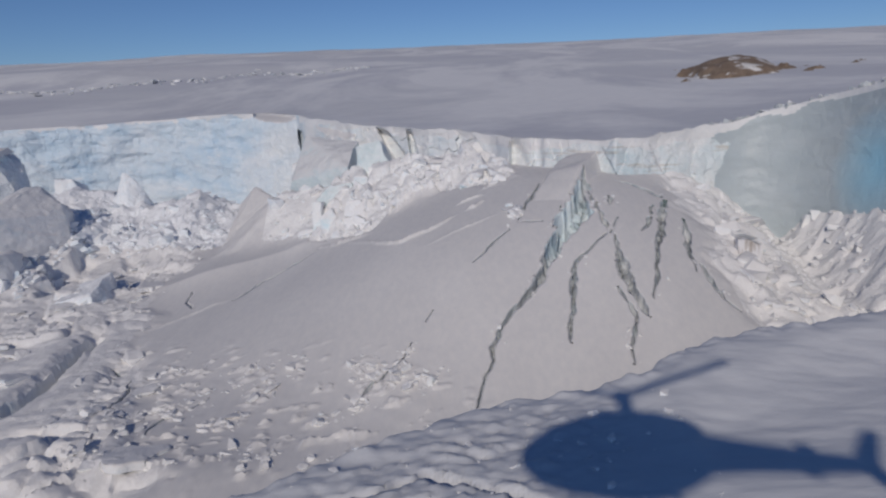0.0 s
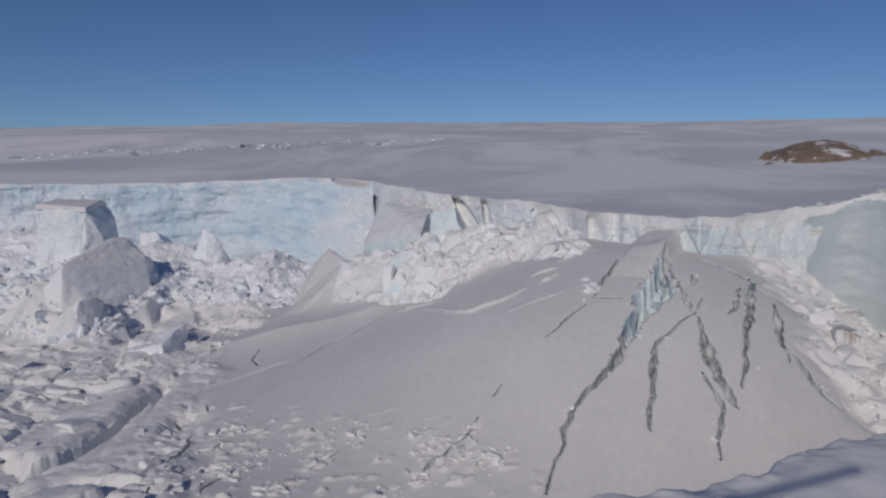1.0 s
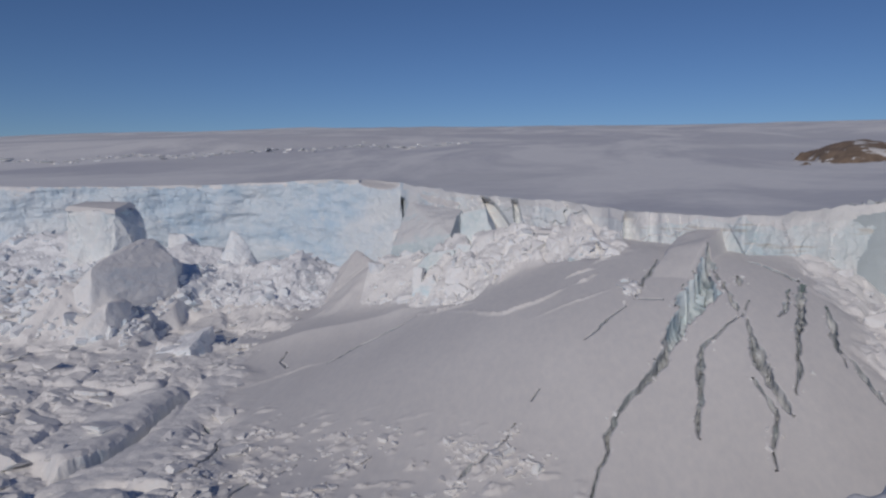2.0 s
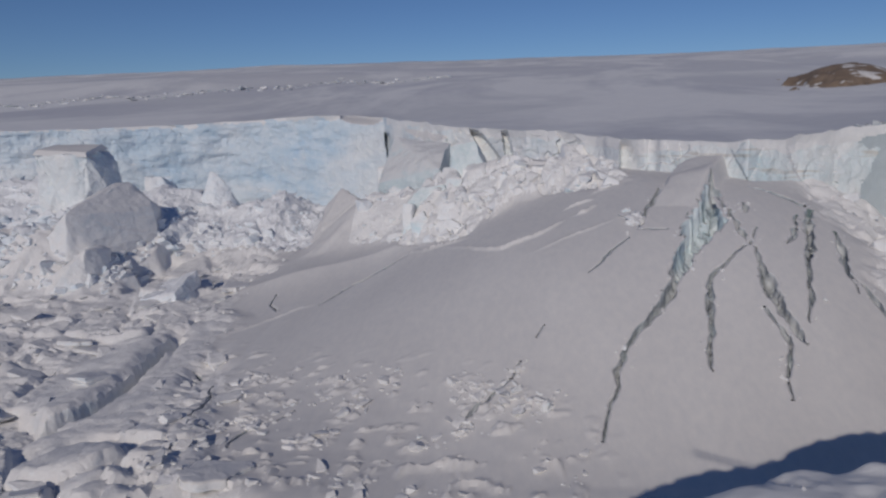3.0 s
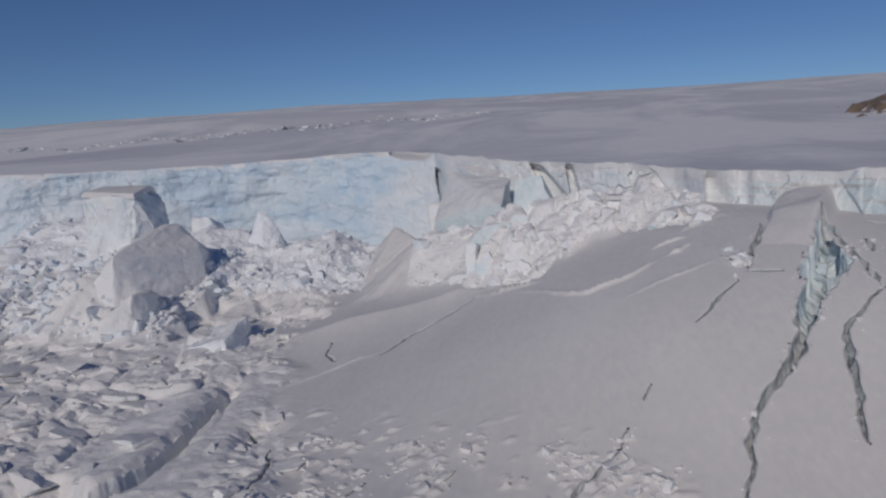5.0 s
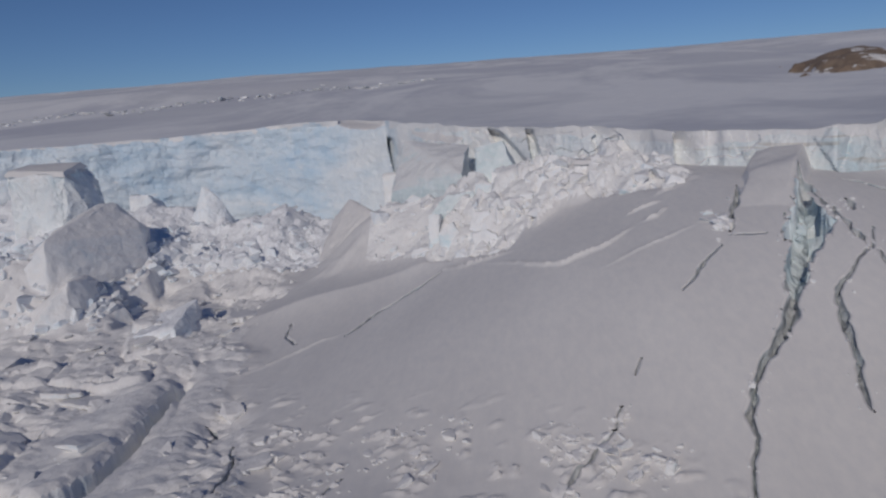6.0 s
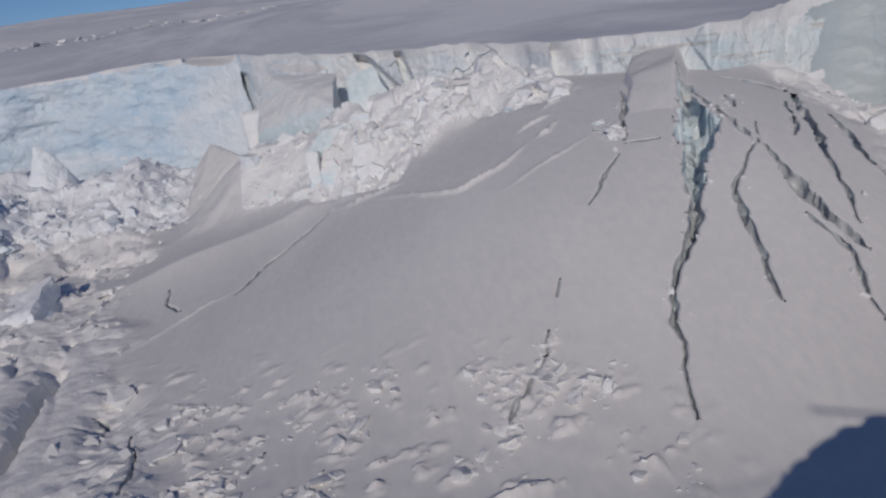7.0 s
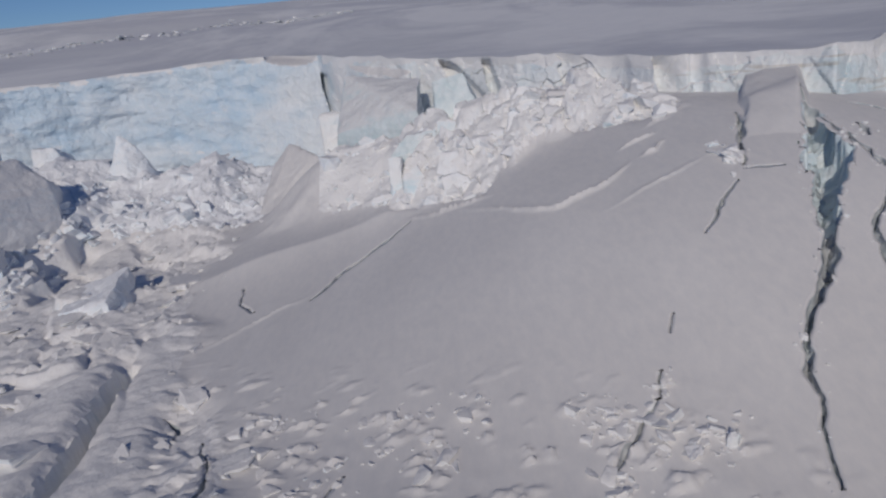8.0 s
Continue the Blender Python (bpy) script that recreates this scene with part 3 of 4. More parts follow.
def cliff(name, a0, a1, step, rows, mat, label, other=None, turn_az=0.0):
    az = np.linspace(a0, a1, int(round((a1 - a0) / step)) + 1)
    v = np.concatenate([[-0.10, -0.05], np.linspace(0, 1, rows)])
    A, V = np.meshgrid(az, v)
    r, zt = edge_at(A)
    foot = land(CENTRE[0] + (r - 3) * np.sin(np.radians(A)), CENTRE[1] + (r - 3) * np.cos(np.radians(A))) - 3.0
    foot = np.minimum(foot, zt - 3)
    zt = zt + rim(A, r)
    v1 = np.clip(V, 0, 1)
    z = zt + (foot - zt) * v1
    s, h = np.radians(A) * r, zt - z
    wob = 1.6 * fbm(s, z, 4, 3, 101)
    lean = s + 0.35 * z
    c1, j1 = plates(lean + 0.5 * wob, z * 0.55 - wob, 7.0, 102, 2.6)
    c2, j2 = plates(s - 0.3 * z + 0.3 * wob, z * 0.6 + 0.4 * wob, 2.6, 103, 2.4)
    rough = np.interp(A, (-14, -11.5, 7, 9, 20, 27), (0.22, 0.75, 0.75, 0.85, 0.7, 0.05))
    ledge = np.interp(A, (-14, -11.5, 8, 20, 27), (1.15, 0.1, 0.1, 0.3, 0.3))
    out = 0.13 * h + rough * (0.95 * c1 + 0.45 * c2 - 0.08 * (1 - j1) - 0.05 * (1 - j2)) + ledge * fbm(s, z * 3.2, 13, 4, 104) + (0.02 + 0.12 * rough) * fbm(s, z, 1.8, 3, 105)
    pillar = smooth(-19.5, -15.5, A) * smooth(-12.5, -13.2, A)
    out = out * (1 - 0.75 * pillar) + pillar * (0.10 * h + 1.0 * np.sin(np.clip((A + 18.2) / 5, 0, 1) * math.pi))
    # slumped snow ledges under the rim, slanting gullies, and a corner that steps back
    for a_mid, half, start, drop in LEDGES:
        lens = np.sqrt(np.clip(1 - ((A - a_mid) / half) ** 2, 0, 1))
        out = out + (2.6 if start == 0 else 2.0) * np.clip(h - start - 0.25 * (1 - lens), 0, drop * lens)
    for top_az, low_az, w_top, w_low, deep in ((-6.1, -3.9, 0.35, 0.85, 4.0), (-3.4, -2.75, 0.25, 0.45, 3.0)):
        mid_az = top_az + (low_az - top_az) * np.clip(h / 7.5, 0, 1.2)
        wide = w_top + (w_low - w_top) * np.clip(h / 7.5, 0, 1)
        out = out - deep * smooth(1.15, 0.85, np.abs(A - mid_az) / wide) * smooth(0.0, 0.8, h)
    slot_az = -13.05 + 0.5 * np.sin(np.clip((h - 4) / 11, 0, 1) * 1.6)
    out = out - 5.0 * smooth(1.2, 0.8, np.abs(A - slot_az) / (0.17 + 0.20 * np.sin(np.clip((h - 3.5) / 11.5, 0, 1) * math.pi))) * smooth(3.5, 4.5, h) * smooth(15.5, 14, h)
    out = out + 2.2 * smooth(5.1, 5.3, A) * smooth(6.65, 6.4, A) - 1.6 * smooth(6.4, 6.65, A) * smooth(8.2, 7.0, A)
    out = out * np.clip(h / 1.2, 0, 1)
    R = r - out + np.clip(-V, 0, 1) * 30
    z = z + np.where(V < 0, 0.05, 0) + np.where(V < -0.07, -0.3, 0)
    fh, fs = face(h), face(s)
    rimmed = fh < 1.3 - 0.7 * smooth(-12, -14, face(A)) - 0.5 * smooth(25, 30, face(A)) + (0.9 - 0.3 * smooth(25, 30, face(A))) * fbm(fs, fh * 2, 3.5, 3, 106)
    # past the turn the faces take the other ice, darkened for the sunless side
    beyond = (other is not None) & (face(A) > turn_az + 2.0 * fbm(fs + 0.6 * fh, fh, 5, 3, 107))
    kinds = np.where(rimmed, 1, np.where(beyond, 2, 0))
    for a_mid, half, start, drop in LEDGES:
        lens = np.sqrt(np.clip(1 - ((face(A) - a_mid) / half) ** 2, 0, 1))
        kinds = np.where((fh > start) & (fh < start + drop * lens), 3, kinds)
    ob = sheet(name, CENTRE[0] + R * np.sin(np.radians(A)), CENTRE[1] + R * np.cos(np.radians(A)), z, (mat, RIM_SNOW, other or mat, SNOW), kinds)
    ob.data.set_sharp_from_angle(angle=radians(32))
    return tagged(ob, label, "ice cliff", kind="structure")


cliff("ice_cliff", -62.0, -12.8, 0.12, 70, BLUE_ICE, "tall pale blue glacier ice cliff with a snow rim")
cliff("ice_cliff_broken", -12.8, 8.0, 0.08, 90, PALE_ICE, "broken white ice cliff with dark recesses above the heap of blocks")
cliff("ice_cliff_low", 8.0, 30.0, 0.12, 70, TEAL_ICE, "low teal and cream ice cliff with dirty layers above the ramp", SUNLESS_ICE, 26.0)
cliff("ice_wall", 30.0, 72, 0.16, 70, SUNLESS_ICE, "smooth ice wall coloured shade grey-blue with a crumbling snow rim")

# ---------- the near ice shelf ----------
SHELF_X = (-60, -25, -12, -7, -4.1, -1.8, 0.4, 2.6, 4.5, 6.9, 8.0, 9.1, 11.9, 14, 20.1, 40, 90, 200)
SHELF_Y = (-60, -20, 7, 17.0, 19.9, 21.4, 22.7, 23.8, 24.0, 24.6, 25.7, 26.4, 27.7, 28.6, 30.8, 38, 43, 45)
sx = steps_of((-60, -12, 2), (-12, 24, 0.13), (24, 34, 0.3), (34, 200, 4))
sy = steps_of((-260, 0, 6), (0, 10, 0.5), (10, 32, 0.12), (32, 37, 0.3), (37, 60, 1))
SX, SY = np.meshgrid(sx, sy)
lip = np.interp(SX, SHELF_X, SHELF_Y)
slope = np.interp(SX + 0.5, SHELF_X, SHELF_Y) - np.interp(SX - 0.5, SHELF_X, SHELF_Y)
inside = (lip - SY) / np.sqrt(1 + slope ** 2) + 0.3 * fbm(SX, SY, 2.8, 3, 111)
top = 25.1 + 0.7 * smooth(4, 9, SX) * smooth(5.5, 1.0, inside) + 0.10 * fbm(SX, SY, 9, 2, 112) + 0.035 * fbm(SX * 0.35, SY, 0.9, 4, 113) + 0.2 * np.exp(-(inside / 0.9) ** 2) * fbm(SX, SY, 1.0, 3, 114)
rough_patch = smooth(7, 2, SX + 0.8 * fbm(SX, SY, 2.5, 2, 118)) * smooth(0, 2, inside)
lump, joint = plates(SX * 0.9 + 0.5 * fbm(SX, SY, 1.2, 2, 116), SY * 1.7 + 0.4 * fbm(SX, SY, 0.8, 2, 119), 0.75, 115, 1.6)
top = top + rough_patch * (0.11 * lump * smooth(0, 0.8, joint) + 0.09 * fbm(SX, SY * 1.5, 0.8, 4, 117, 0.65))
# a thin crack across the near snow
crack, along, side = line_distance(SX, SY, ((-4.4, 17.0), (-2.2, 17.4), (-0.9, 18.3), (0.8, 17.6), (2.6, 16.6)))
top = top - 0.35 * smooth(0.16, 0.03, crack + 0.1 * fbm(SX, SY, 0.6, 2, 120)) + 0.06 * np.exp(-(crack / 0.3) ** 2)
SZ = 2.0 + (top - 2.0) * smooth(-3.4, 0.25, inside)
shelf = sheet("near_ice_shelf", SX, SY, SZ, (SHELF_SNOW, SHADE_TONED_ICE), np.where(face(inside) < -0.5, 1, 0))
tagged(shelf, "flat-topped ice shelf covered with hard wind-rippled snow", "ice shelf", kind="structure")

# ---------- ice blocks ----------
def shaded(mesh, angle):
    """Soft shading, sharp only across edges past the angle."""
    mesh.polygons.foreach_set("use_smooth", np.full(len(mesh.polygons), True))
    mesh.set_sharp_from_angle(angle=radians(angle))
    return mesh


def chunk_mesh(name, seed, points, bevel, mat, sharp=38):
    """An angular lump of ice about 1 m across, its foot at z = 0."""
    rnd = random.Random(seed)
    bm = bmesh.new()
    for n in range(points):
        v = Vector((rnd.uniform(-1, 1), rnd.uniform(-1, 1), rnd.uniform(-1, 1)))
        v = v / max(abs(v.x), abs(v.y), abs(v.z)) if rnd.random() < 0.75 else v.normalized() * 1.1
        bm.verts.new((0.5 * v.x, 0.5 * v.y, 0.5 * v.z + 0.5))
    hull = bmesh.ops.convex_hull(bm, input=bm.verts)
    bmesh.ops.delete(bm, geom=[g for g in hull["geom_interior"] if isinstance(g, bmesh.types.BMVert)], context="VERTS")
    bmesh.ops.dissolve_limit(bm, angle_limit=0.30, verts=bm.verts, edges=bm.edges)
    if bevel:
        bmesh.ops.triangulate(bm, faces=bm.faces[:])
        for level in range(2):
            bmesh.ops.subdivide_edges(bm, edges=bm.edges[:], cuts=1, use_grid_fill=True)
            for v in bm.verts:
                v.co += Vector((rnd.uniform(-1, 1), rnd.uniform(-1, 1), rnd.uniform(-1, 1))) * bevel / (1 + 0.8 * level)
    bmesh.ops.recalc_face_normals(bm, faces=bm.faces)
    mesh = bpy.data.meshes.new(name)
    bm.to_mesh(mesh)
    bm.free()
    mesh.materials.append(mat)
    return shaded(mesh, sharp)


def shard_mesh(name, seed, points, mat, bevel=0.02):
    """A sharp-edged broken piece of ice about 1 m across with flat faces, its foot at z = 0."""
    rnd = random.Random(seed)
    bm = bmesh.new()
    for n in range(points):
        v = Vector((rnd.uniform(-1, 1), rnd.uniform(-1, 1), rnd.uniform(-1, 1)))
        v = v / max(abs(v.x), abs(v.y), abs(v.z)) ** 0.85
        bm.verts.new((0.5 * v.x, 0.5 * v.y, 0.5 * v.z + 0.5))
    hull = bmesh.ops.convex_hull(bm, input=bm.verts)
    bmesh.ops.delete(bm, geom=[g for g in hull["geom_interior"] if isinstance(g, bmesh.types.BMVert)], context="VERTS")
    bmesh.ops.dissolve_limit(bm, angle_limit=0.42, verts=bm.verts, edges=bm.edges)
    if bevel:
        bmesh.ops.bevel(bm, geom=bm.edges[:], offset=bevel, segments=1, affect="EDGES", clamp_overlap=True)
    bmesh.ops.recalc_face_normals(bm, faces=bm.faces)
    mesh = bpy.data.meshes.new(name)
    bm.to_mesh(mesh)
    bm.free()
    mesh.materials.append(mat)
    return mesh


SHARDS = [shard_mesh("ice_block", 900 + n, 9 + n % 6, SCREE_SNOW if n % 4 else BLOCK_ICE) for n in range(18)]
CHUNKS = [chunk_mesh("ice_block", 200 + n, 11 + n % 8, 0.055, BLOCK_ICE) for n in range(16)]


CHASM_CHUNKS = [shard_mesh("ice_block", 260 + n, 10 + n, CHASM_ICE) for n in range(5)]


RUBBLE_SHARDS = [chunk_mesh("ice_block", 420 + n, 9 + n, 0.035, RUBBLE_SNOW, 30) for n in range(9)]


WALL_CHUNKS = [shard_mesh("ice_block", 280 + n, 9 + n, RUBBLE_SNOW) for n in range(7)]


def floe_mesh(seed, mat):
    """A flat ice floe about 1 m across and 1 m thick: a ragged many-sided plate with a worn top edge."""
    rnd = random.Random(seed)
    sides = rnd.randrange(6, 10)
    angles = sorted(rnd.uniform(0, 2 * math.pi) for n in range(sides))
    ring = []
    for n in range(48):
        a = 2 * math.pi * n / 48
        r = min(0.5 / max(0.25, math.cos(a - c)) * (0.85 + 0.3 * math.sin(7 * c)) if math.cos(a - c) > 0.3 else 9 for c in angles)
        ring.append((min(r, 0.62) + 0.03 * math.sin(5 * a + seed) + 0.012 * math.sin(11 * a + 2 * seed) + rnd.uniform(-0.012, 0.012), a))
    bm = bmesh.new()
    rows = []
    for z, inset in ((0.0, 0.03), (0.35, -0.01), (0.7, 0.02), (0.93, 0.0), (1.0, 0.035)):
        rows.append([bm.verts.new(((r - inset + rnd.uniform(-0.015, 0.015)) * math.cos(a), (r - inset) * math.sin(a), z + rnd.uniform(-0.03, 0.03) * (0 < z < 1))) for r, a in ring])
    for low, top in zip(rows, rows[1:]):
        for n in range(48):
            bm.faces.new((low[n], low[(n + 1) % 48], top[(n + 1) % 48], top[n]))
    inner = [bm.verts.new((0.55 * v.co.x, 0.55 * v.co.y, 1.02 + 0.05 * math.sin(5 * v.co.x + seed) + 0.05 * math.sin(6 * v.co.y + 2 * seed))) for v in rows[-1]]
    for n in range(48):
        bm.faces.new((rows[-1][n], rows[-1][(n + 1) % 48], inner[(n + 1) % 48], inner[n]))
    mid = bm.verts.new((0, 0, 1.02 + 0.05 * math.sin(seed) + 0.05 * math.sin(2 * seed)))
    for n in range(48):
        bm.faces.new((inner[n], inner[(n + 1) % 48], mid))
    mesh = bpy.data.meshes.new("ice_floe")
    bm.to_mesh(mesh)
    bm.free()
    mesh.materials.append(mat)
    return shaded(mesh, 48)


FLOES = [floe_mesh(500 + n, RUBBLE_SNOW) for n in range(12)]


def block(x, y, size, turn, tilt, mesh, label, group, sink=0.3, z=None):
    ob = new("ice_block", mesh)
    if z is None:
        z = float(ground_z(np.array([x]), np.array([y]))[0])
    ob.matrix_world = Matrix.Translation((x, y, z - sink * size[2])) @ Euler((radians(tilt[0]), radians(tilt[1]), radians(turn))).to_matrix().to_4x4() @ Matrix.Diagonal((*size, 1))
    return tagged(ob, label, "ice block", group)


def scatter(count, seed, where, sizes, flat, tilt, label, group, sink=0.3, shapes=None):
    """Blocks over a patch: where(rnd) gives x, y."""
    rnd = random.Random(seed)
    spots = [where(rnd) for n in range(count)]
    zs = ground_z(np.array([p[0] for p in spots]), np.array([p[1] for p in spots]))
    for (x, y), z in zip(spots, zs):
        s = sizes[0] * (sizes[1] / sizes[0]) ** (rnd.random() ** 1.8)
        size = (s * rnd.uniform(0.8, 1.4), s * rnd.uniform(0.7, 1.1), s * rnd.uniform(*flat))
        block(x, y, size, rnd.uniform(0, 360), (rnd.uniform(-tilt, tilt), rnd.uniform(-tilt, tilt)), rnd.choice(shapes or CHUNKS), label, group, sink, float(z))


def in_mound(rnd):
    x = rnd.uniform(-23, 9) if rnd.random() < 0.88 else rnd.uniform(-33, -23)
    return x, float(np.interp(x, TALUS[:, 0], TALUS[:, 1])) + 0.4 + min(17, abs(rnd.gauss(0, 7)))


def in_left_rubble(rnd):
    while True:
        y = rnd.uniform(52, 134)
        x = -42 + max(0, 104 - y) * 0.36 - 2 - (rnd.random() ** 0.8) * (30 + 0.35 * y)
        if line_distance(np.array([x]), np.array([y]), LEAD)[0][0] > 3.5:
            return x, y


def in_scree(rnd):
    return rnd.uniform(-150, -48), 136 + 46 * rnd.random() ** 1.6


def in_right(rnd):
    y = rnd.uniform(70, 101)
    return rnd.uniform(33 + 0.12 * max(0, y - 85), 56), y


FOOT = [(random.Random(77 + n).uniform(-38, -1), random.Random(177 + n).uniform(53, 78)) for n in range(34)]


def in_foot(rnd):
    cx, cy = rnd.choice(FOOT)
    if cy + 0.5 * cx > 62:
        cy = 62 - 0.5 * cx
    return cx + rnd.gauss(0, 1.3), cy + rnd.gauss(0, 0.9)


def in_chasm(rnd):
    t = rnd.random()
    return 16.6 + 1.6 * t + rnd.uniform(-0.9, -0.1), 88.0 + 4.0 * t


scatter(100, 11, in_mound, (1.0, 3.4), (0.45, 0.85), 32, "angular white ice block in a heap below the cliff", "heaped ice blocks", 0.5, SHARDS)
scatter(60, 2, in_left_rubble, (1.8, 6.5), (0.08, 0.17), 11, "tilted snow-covered ice floe among the rubble", "rubble floes", 0.25, FLOES)
scatter(62, 12, in_left_rubble, (1.6, 5.0), (0.28, 0.5), 18, "snow-dusted block of ice tilted among the floes", "rubble blocks", 0.42, RUBBLE_SHARDS)
scatter(70, 4, in_right, (0.9, 3.6), (0.25, 0.7), 26, "jagged pale ice block below the grey wall", "blocks below the wall", 0.35, WALL_CHUNKS)
scatter(30, 5, in_foot, (0.5, 1.5), (0.35, 0.7), 15, "small hard snow lump on the foot of the ramp", "snow lumps", 0.35)
scatter(6, 6, in_chasm, (0.7, 1.5), (0.8, 1.2), 30, "pale blue ice lump wedged in the crevasse", "lumps in the crevasse", 0.5, CHASM_CHUNKS)

scatter(18, 7, lambda rnd: (8.7 + rnd.gauss(0, 0.6), 87.6 + rnd.gauss(0, 1.7)), (0.6, 2.3), (0.35, 0.6), 18, "broken pinkish snow lump beside the crack of the slab", "lumps beside the slab", 0.35)


def litter(name, count, seed, where, sizes, flat, tilt, label, sink=0.3, mat=BLOCK_ICE, height=None, forms=None, soft=26):
    """Lumps past counting, joined into one mesh."""
    rnd = random.Random(seed)
    spots = [where(rnd) for n in range(count)]
    zs = (height or ground_z)(np.array([p[0] for p in spots]), np.array([p[1] for p in spots]))
    verts, faces = [], []
    shapes = [([tuple(v.co) for v in m.vertices], [tuple(p.vertices) for p in m.polygons]) for m in forms or PLAIN]
    for (x, y), z in zip(spots, zs):
        s = sizes[0] * (sizes[1] / sizes[0]) ** (rnd.random() ** 2.2)
        turn = Euler((radians(rnd.uniform(-tilt, tilt)), radians(rnd.uniform(-tilt, tilt)), rnd.uniform(0, 6.28))).to_matrix()
        size = (s * rnd.uniform(0.8, 1.4), s * rnd.uniform(0.7, 1.1), s * rnd.uniform(*flat))
        vs, fs = rnd.choice(shapes)
        base = len(verts)
        verts += [tuple(turn @ Vector((v[0] * size[0], v[1] * size[1], (v[2] - sink) * size[2])) + Vector((x, y, z))) for v in vs]
        faces += [tuple(base + i for i in f) for f in fs]
    mesh = bpy.data.meshes.new(name)
    mesh.from_pydata(verts, [], faces)
    mesh.materials.append(mat)
    return tagged(new(name, shaded(mesh, soft)), label, "ice rubble", kind="stuff")


def in_heap(rnd):
    return rnd.uniform(-125, -74), rnd.uniform(114, 146)


PLAIN = [shard_mesh("ice_lump", 300 + n, 10 + n % 5, BLOCK_ICE, 0) for n in range(8)]
ROUND = [chunk_mesh("ice_lump", 340 + n, 16 + n, 0.0, BLOCK_ICE) for n in range(6)]
litter("scree_lumps", 800, 21, in_scree, (0.6, 3.0), (0.45, 0.8), 25, "white ice lumps scattered over the scree", 0.42, COLD_SCREE, None, ROUND, 45)
litter("heap_lumps", 800, 22, in_heap, (0.8, 3.0), (0.6, 0.95), 30, "rounded grey-white ice lumps heaped before the tower", 0.4, COLD_SCREE, None, ROUND, 50)
litter("rubble_lumps", 380, 23, in_left_rubble, (0.3, 1.8), (0.2, 0.45), 20, "small snow-dusted ice fragments between the floes", 0.5, RUBBLE_SNOW)
litter("mound_lumps", 420, 24, in_mound, (0.3, 1.3), (0.4, 0.8), 35, "small angular ice fragments in the heap", 0.45, SCREE_SNOW)
litter("foot_lumps", 460, 25, in_foot, (0.25, 1.4), (0.25, 0.6), 22, "small snow lumps strewn over the foot of the ramp", 0.45, RUBBLE_SNOW, None, ROUND, 35)


def beside_crack(rnd):
    depth, q = LINES[rnd.choice((0, 0, 0, 1, 2, 2, 3, 4, 4, 5, 6, 7, 8, 9, 10, 13))]
    px, py, w = q[rnd.randrange(len(q))]
    off = rnd.choice((-1, 1)) * (0.5 * w + 0.1 + abs(rnd.gauss(0, 0.35)))
    return px + off, py + rnd.uniform(-0.2, 0.2)


def shelf_z(x, y):
    return SZ[np.clip(np.searchsorted(sy, y), 0, len(sy) - 1), np.clip(np.searchsorted(sx, x), 0, len(sx) - 1)]


def on_shelf(rnd):
    x = rnd.uniform(-7, 8)
    return x, rnd.uniform(9, float(np.interp(x, SHELF_X, SHELF_Y)) - 0.6)


litter("shelf_crumbs", 170, 29, on_shelf, (0.08, 0.35), (0.3, 0.6), 15, "hard snow crumbs lying on the ice shelf", 0.35, RUBBLE_SNOW, shelf_z)
litter("lip_crumbs", 200, 27, beside_crack, (0.15, 0.6), (0.4, 0.8), 25, "snow crumbs along the lips of the crevasses", 0.3, RUBBLE_SNOW)


def on_plateau(rnd):
    az = -50 + 44 * rnd.random()
    r = 482 + 2.0 * (az + 32) + rnd.gauss(0, 16) + 22 * math.sin(az * 0.7)
    return CENTRE[0] + r * math.sin(radians(az)), CENTRE[1] + r * math.cos(radians(az))


def plateau_at(x, y):
    az, r = np.degrees(np.arctan2(x - CENTRE[0], y - CENTRE[1])), np.hypot(x - CENTRE[0], y - CENTRE[1])
    return plateau_z(az, r, edge_at(az, False)[0], edge_at(az, False)[1]) - 0.06


litter("plateau_seracs", 150, 28, on_plateau, (1.6, 6.5), (0.2, 0.42), 12, "far line of broken seracs across the snow plateau", 0.3, RUBBLE_SNOW, plateau_at)
litter("plateau_grey_lumps", 130, 31, on_plateau, (2.0, 8.0), (0.22, 0.45), 12, "far darker grey lumps in the serac line on the plateau", 0.3, SHADE_TONED_ICE, plateau_at)
def on_rim(rnd):
    az = rnd.uniform(25, 46)
    r = float(edge_at(np.array([az]))[0][0]) + 0.4 + abs(rnd.gauss(0, 1.2))
    return CENTRE[0] + r * math.sin(radians(az)), CENTRE[1] + r * math.cos(radians(az))


litter("rim_lumps", 170, 30, on_rim, (0.35, 1.5), (0.4, 0.9), 25, "grey snow lumps crumbling along the rim of the wall", 0.25, SHADE_TONED_ICE, plateau_at)
litter("wall_lumps", 320, 26, in_right, (0.3, 1.5), (0.4, 0.8), 30, "broken ice fragments below the grey wall", mat=RUBBLE_SNOW)


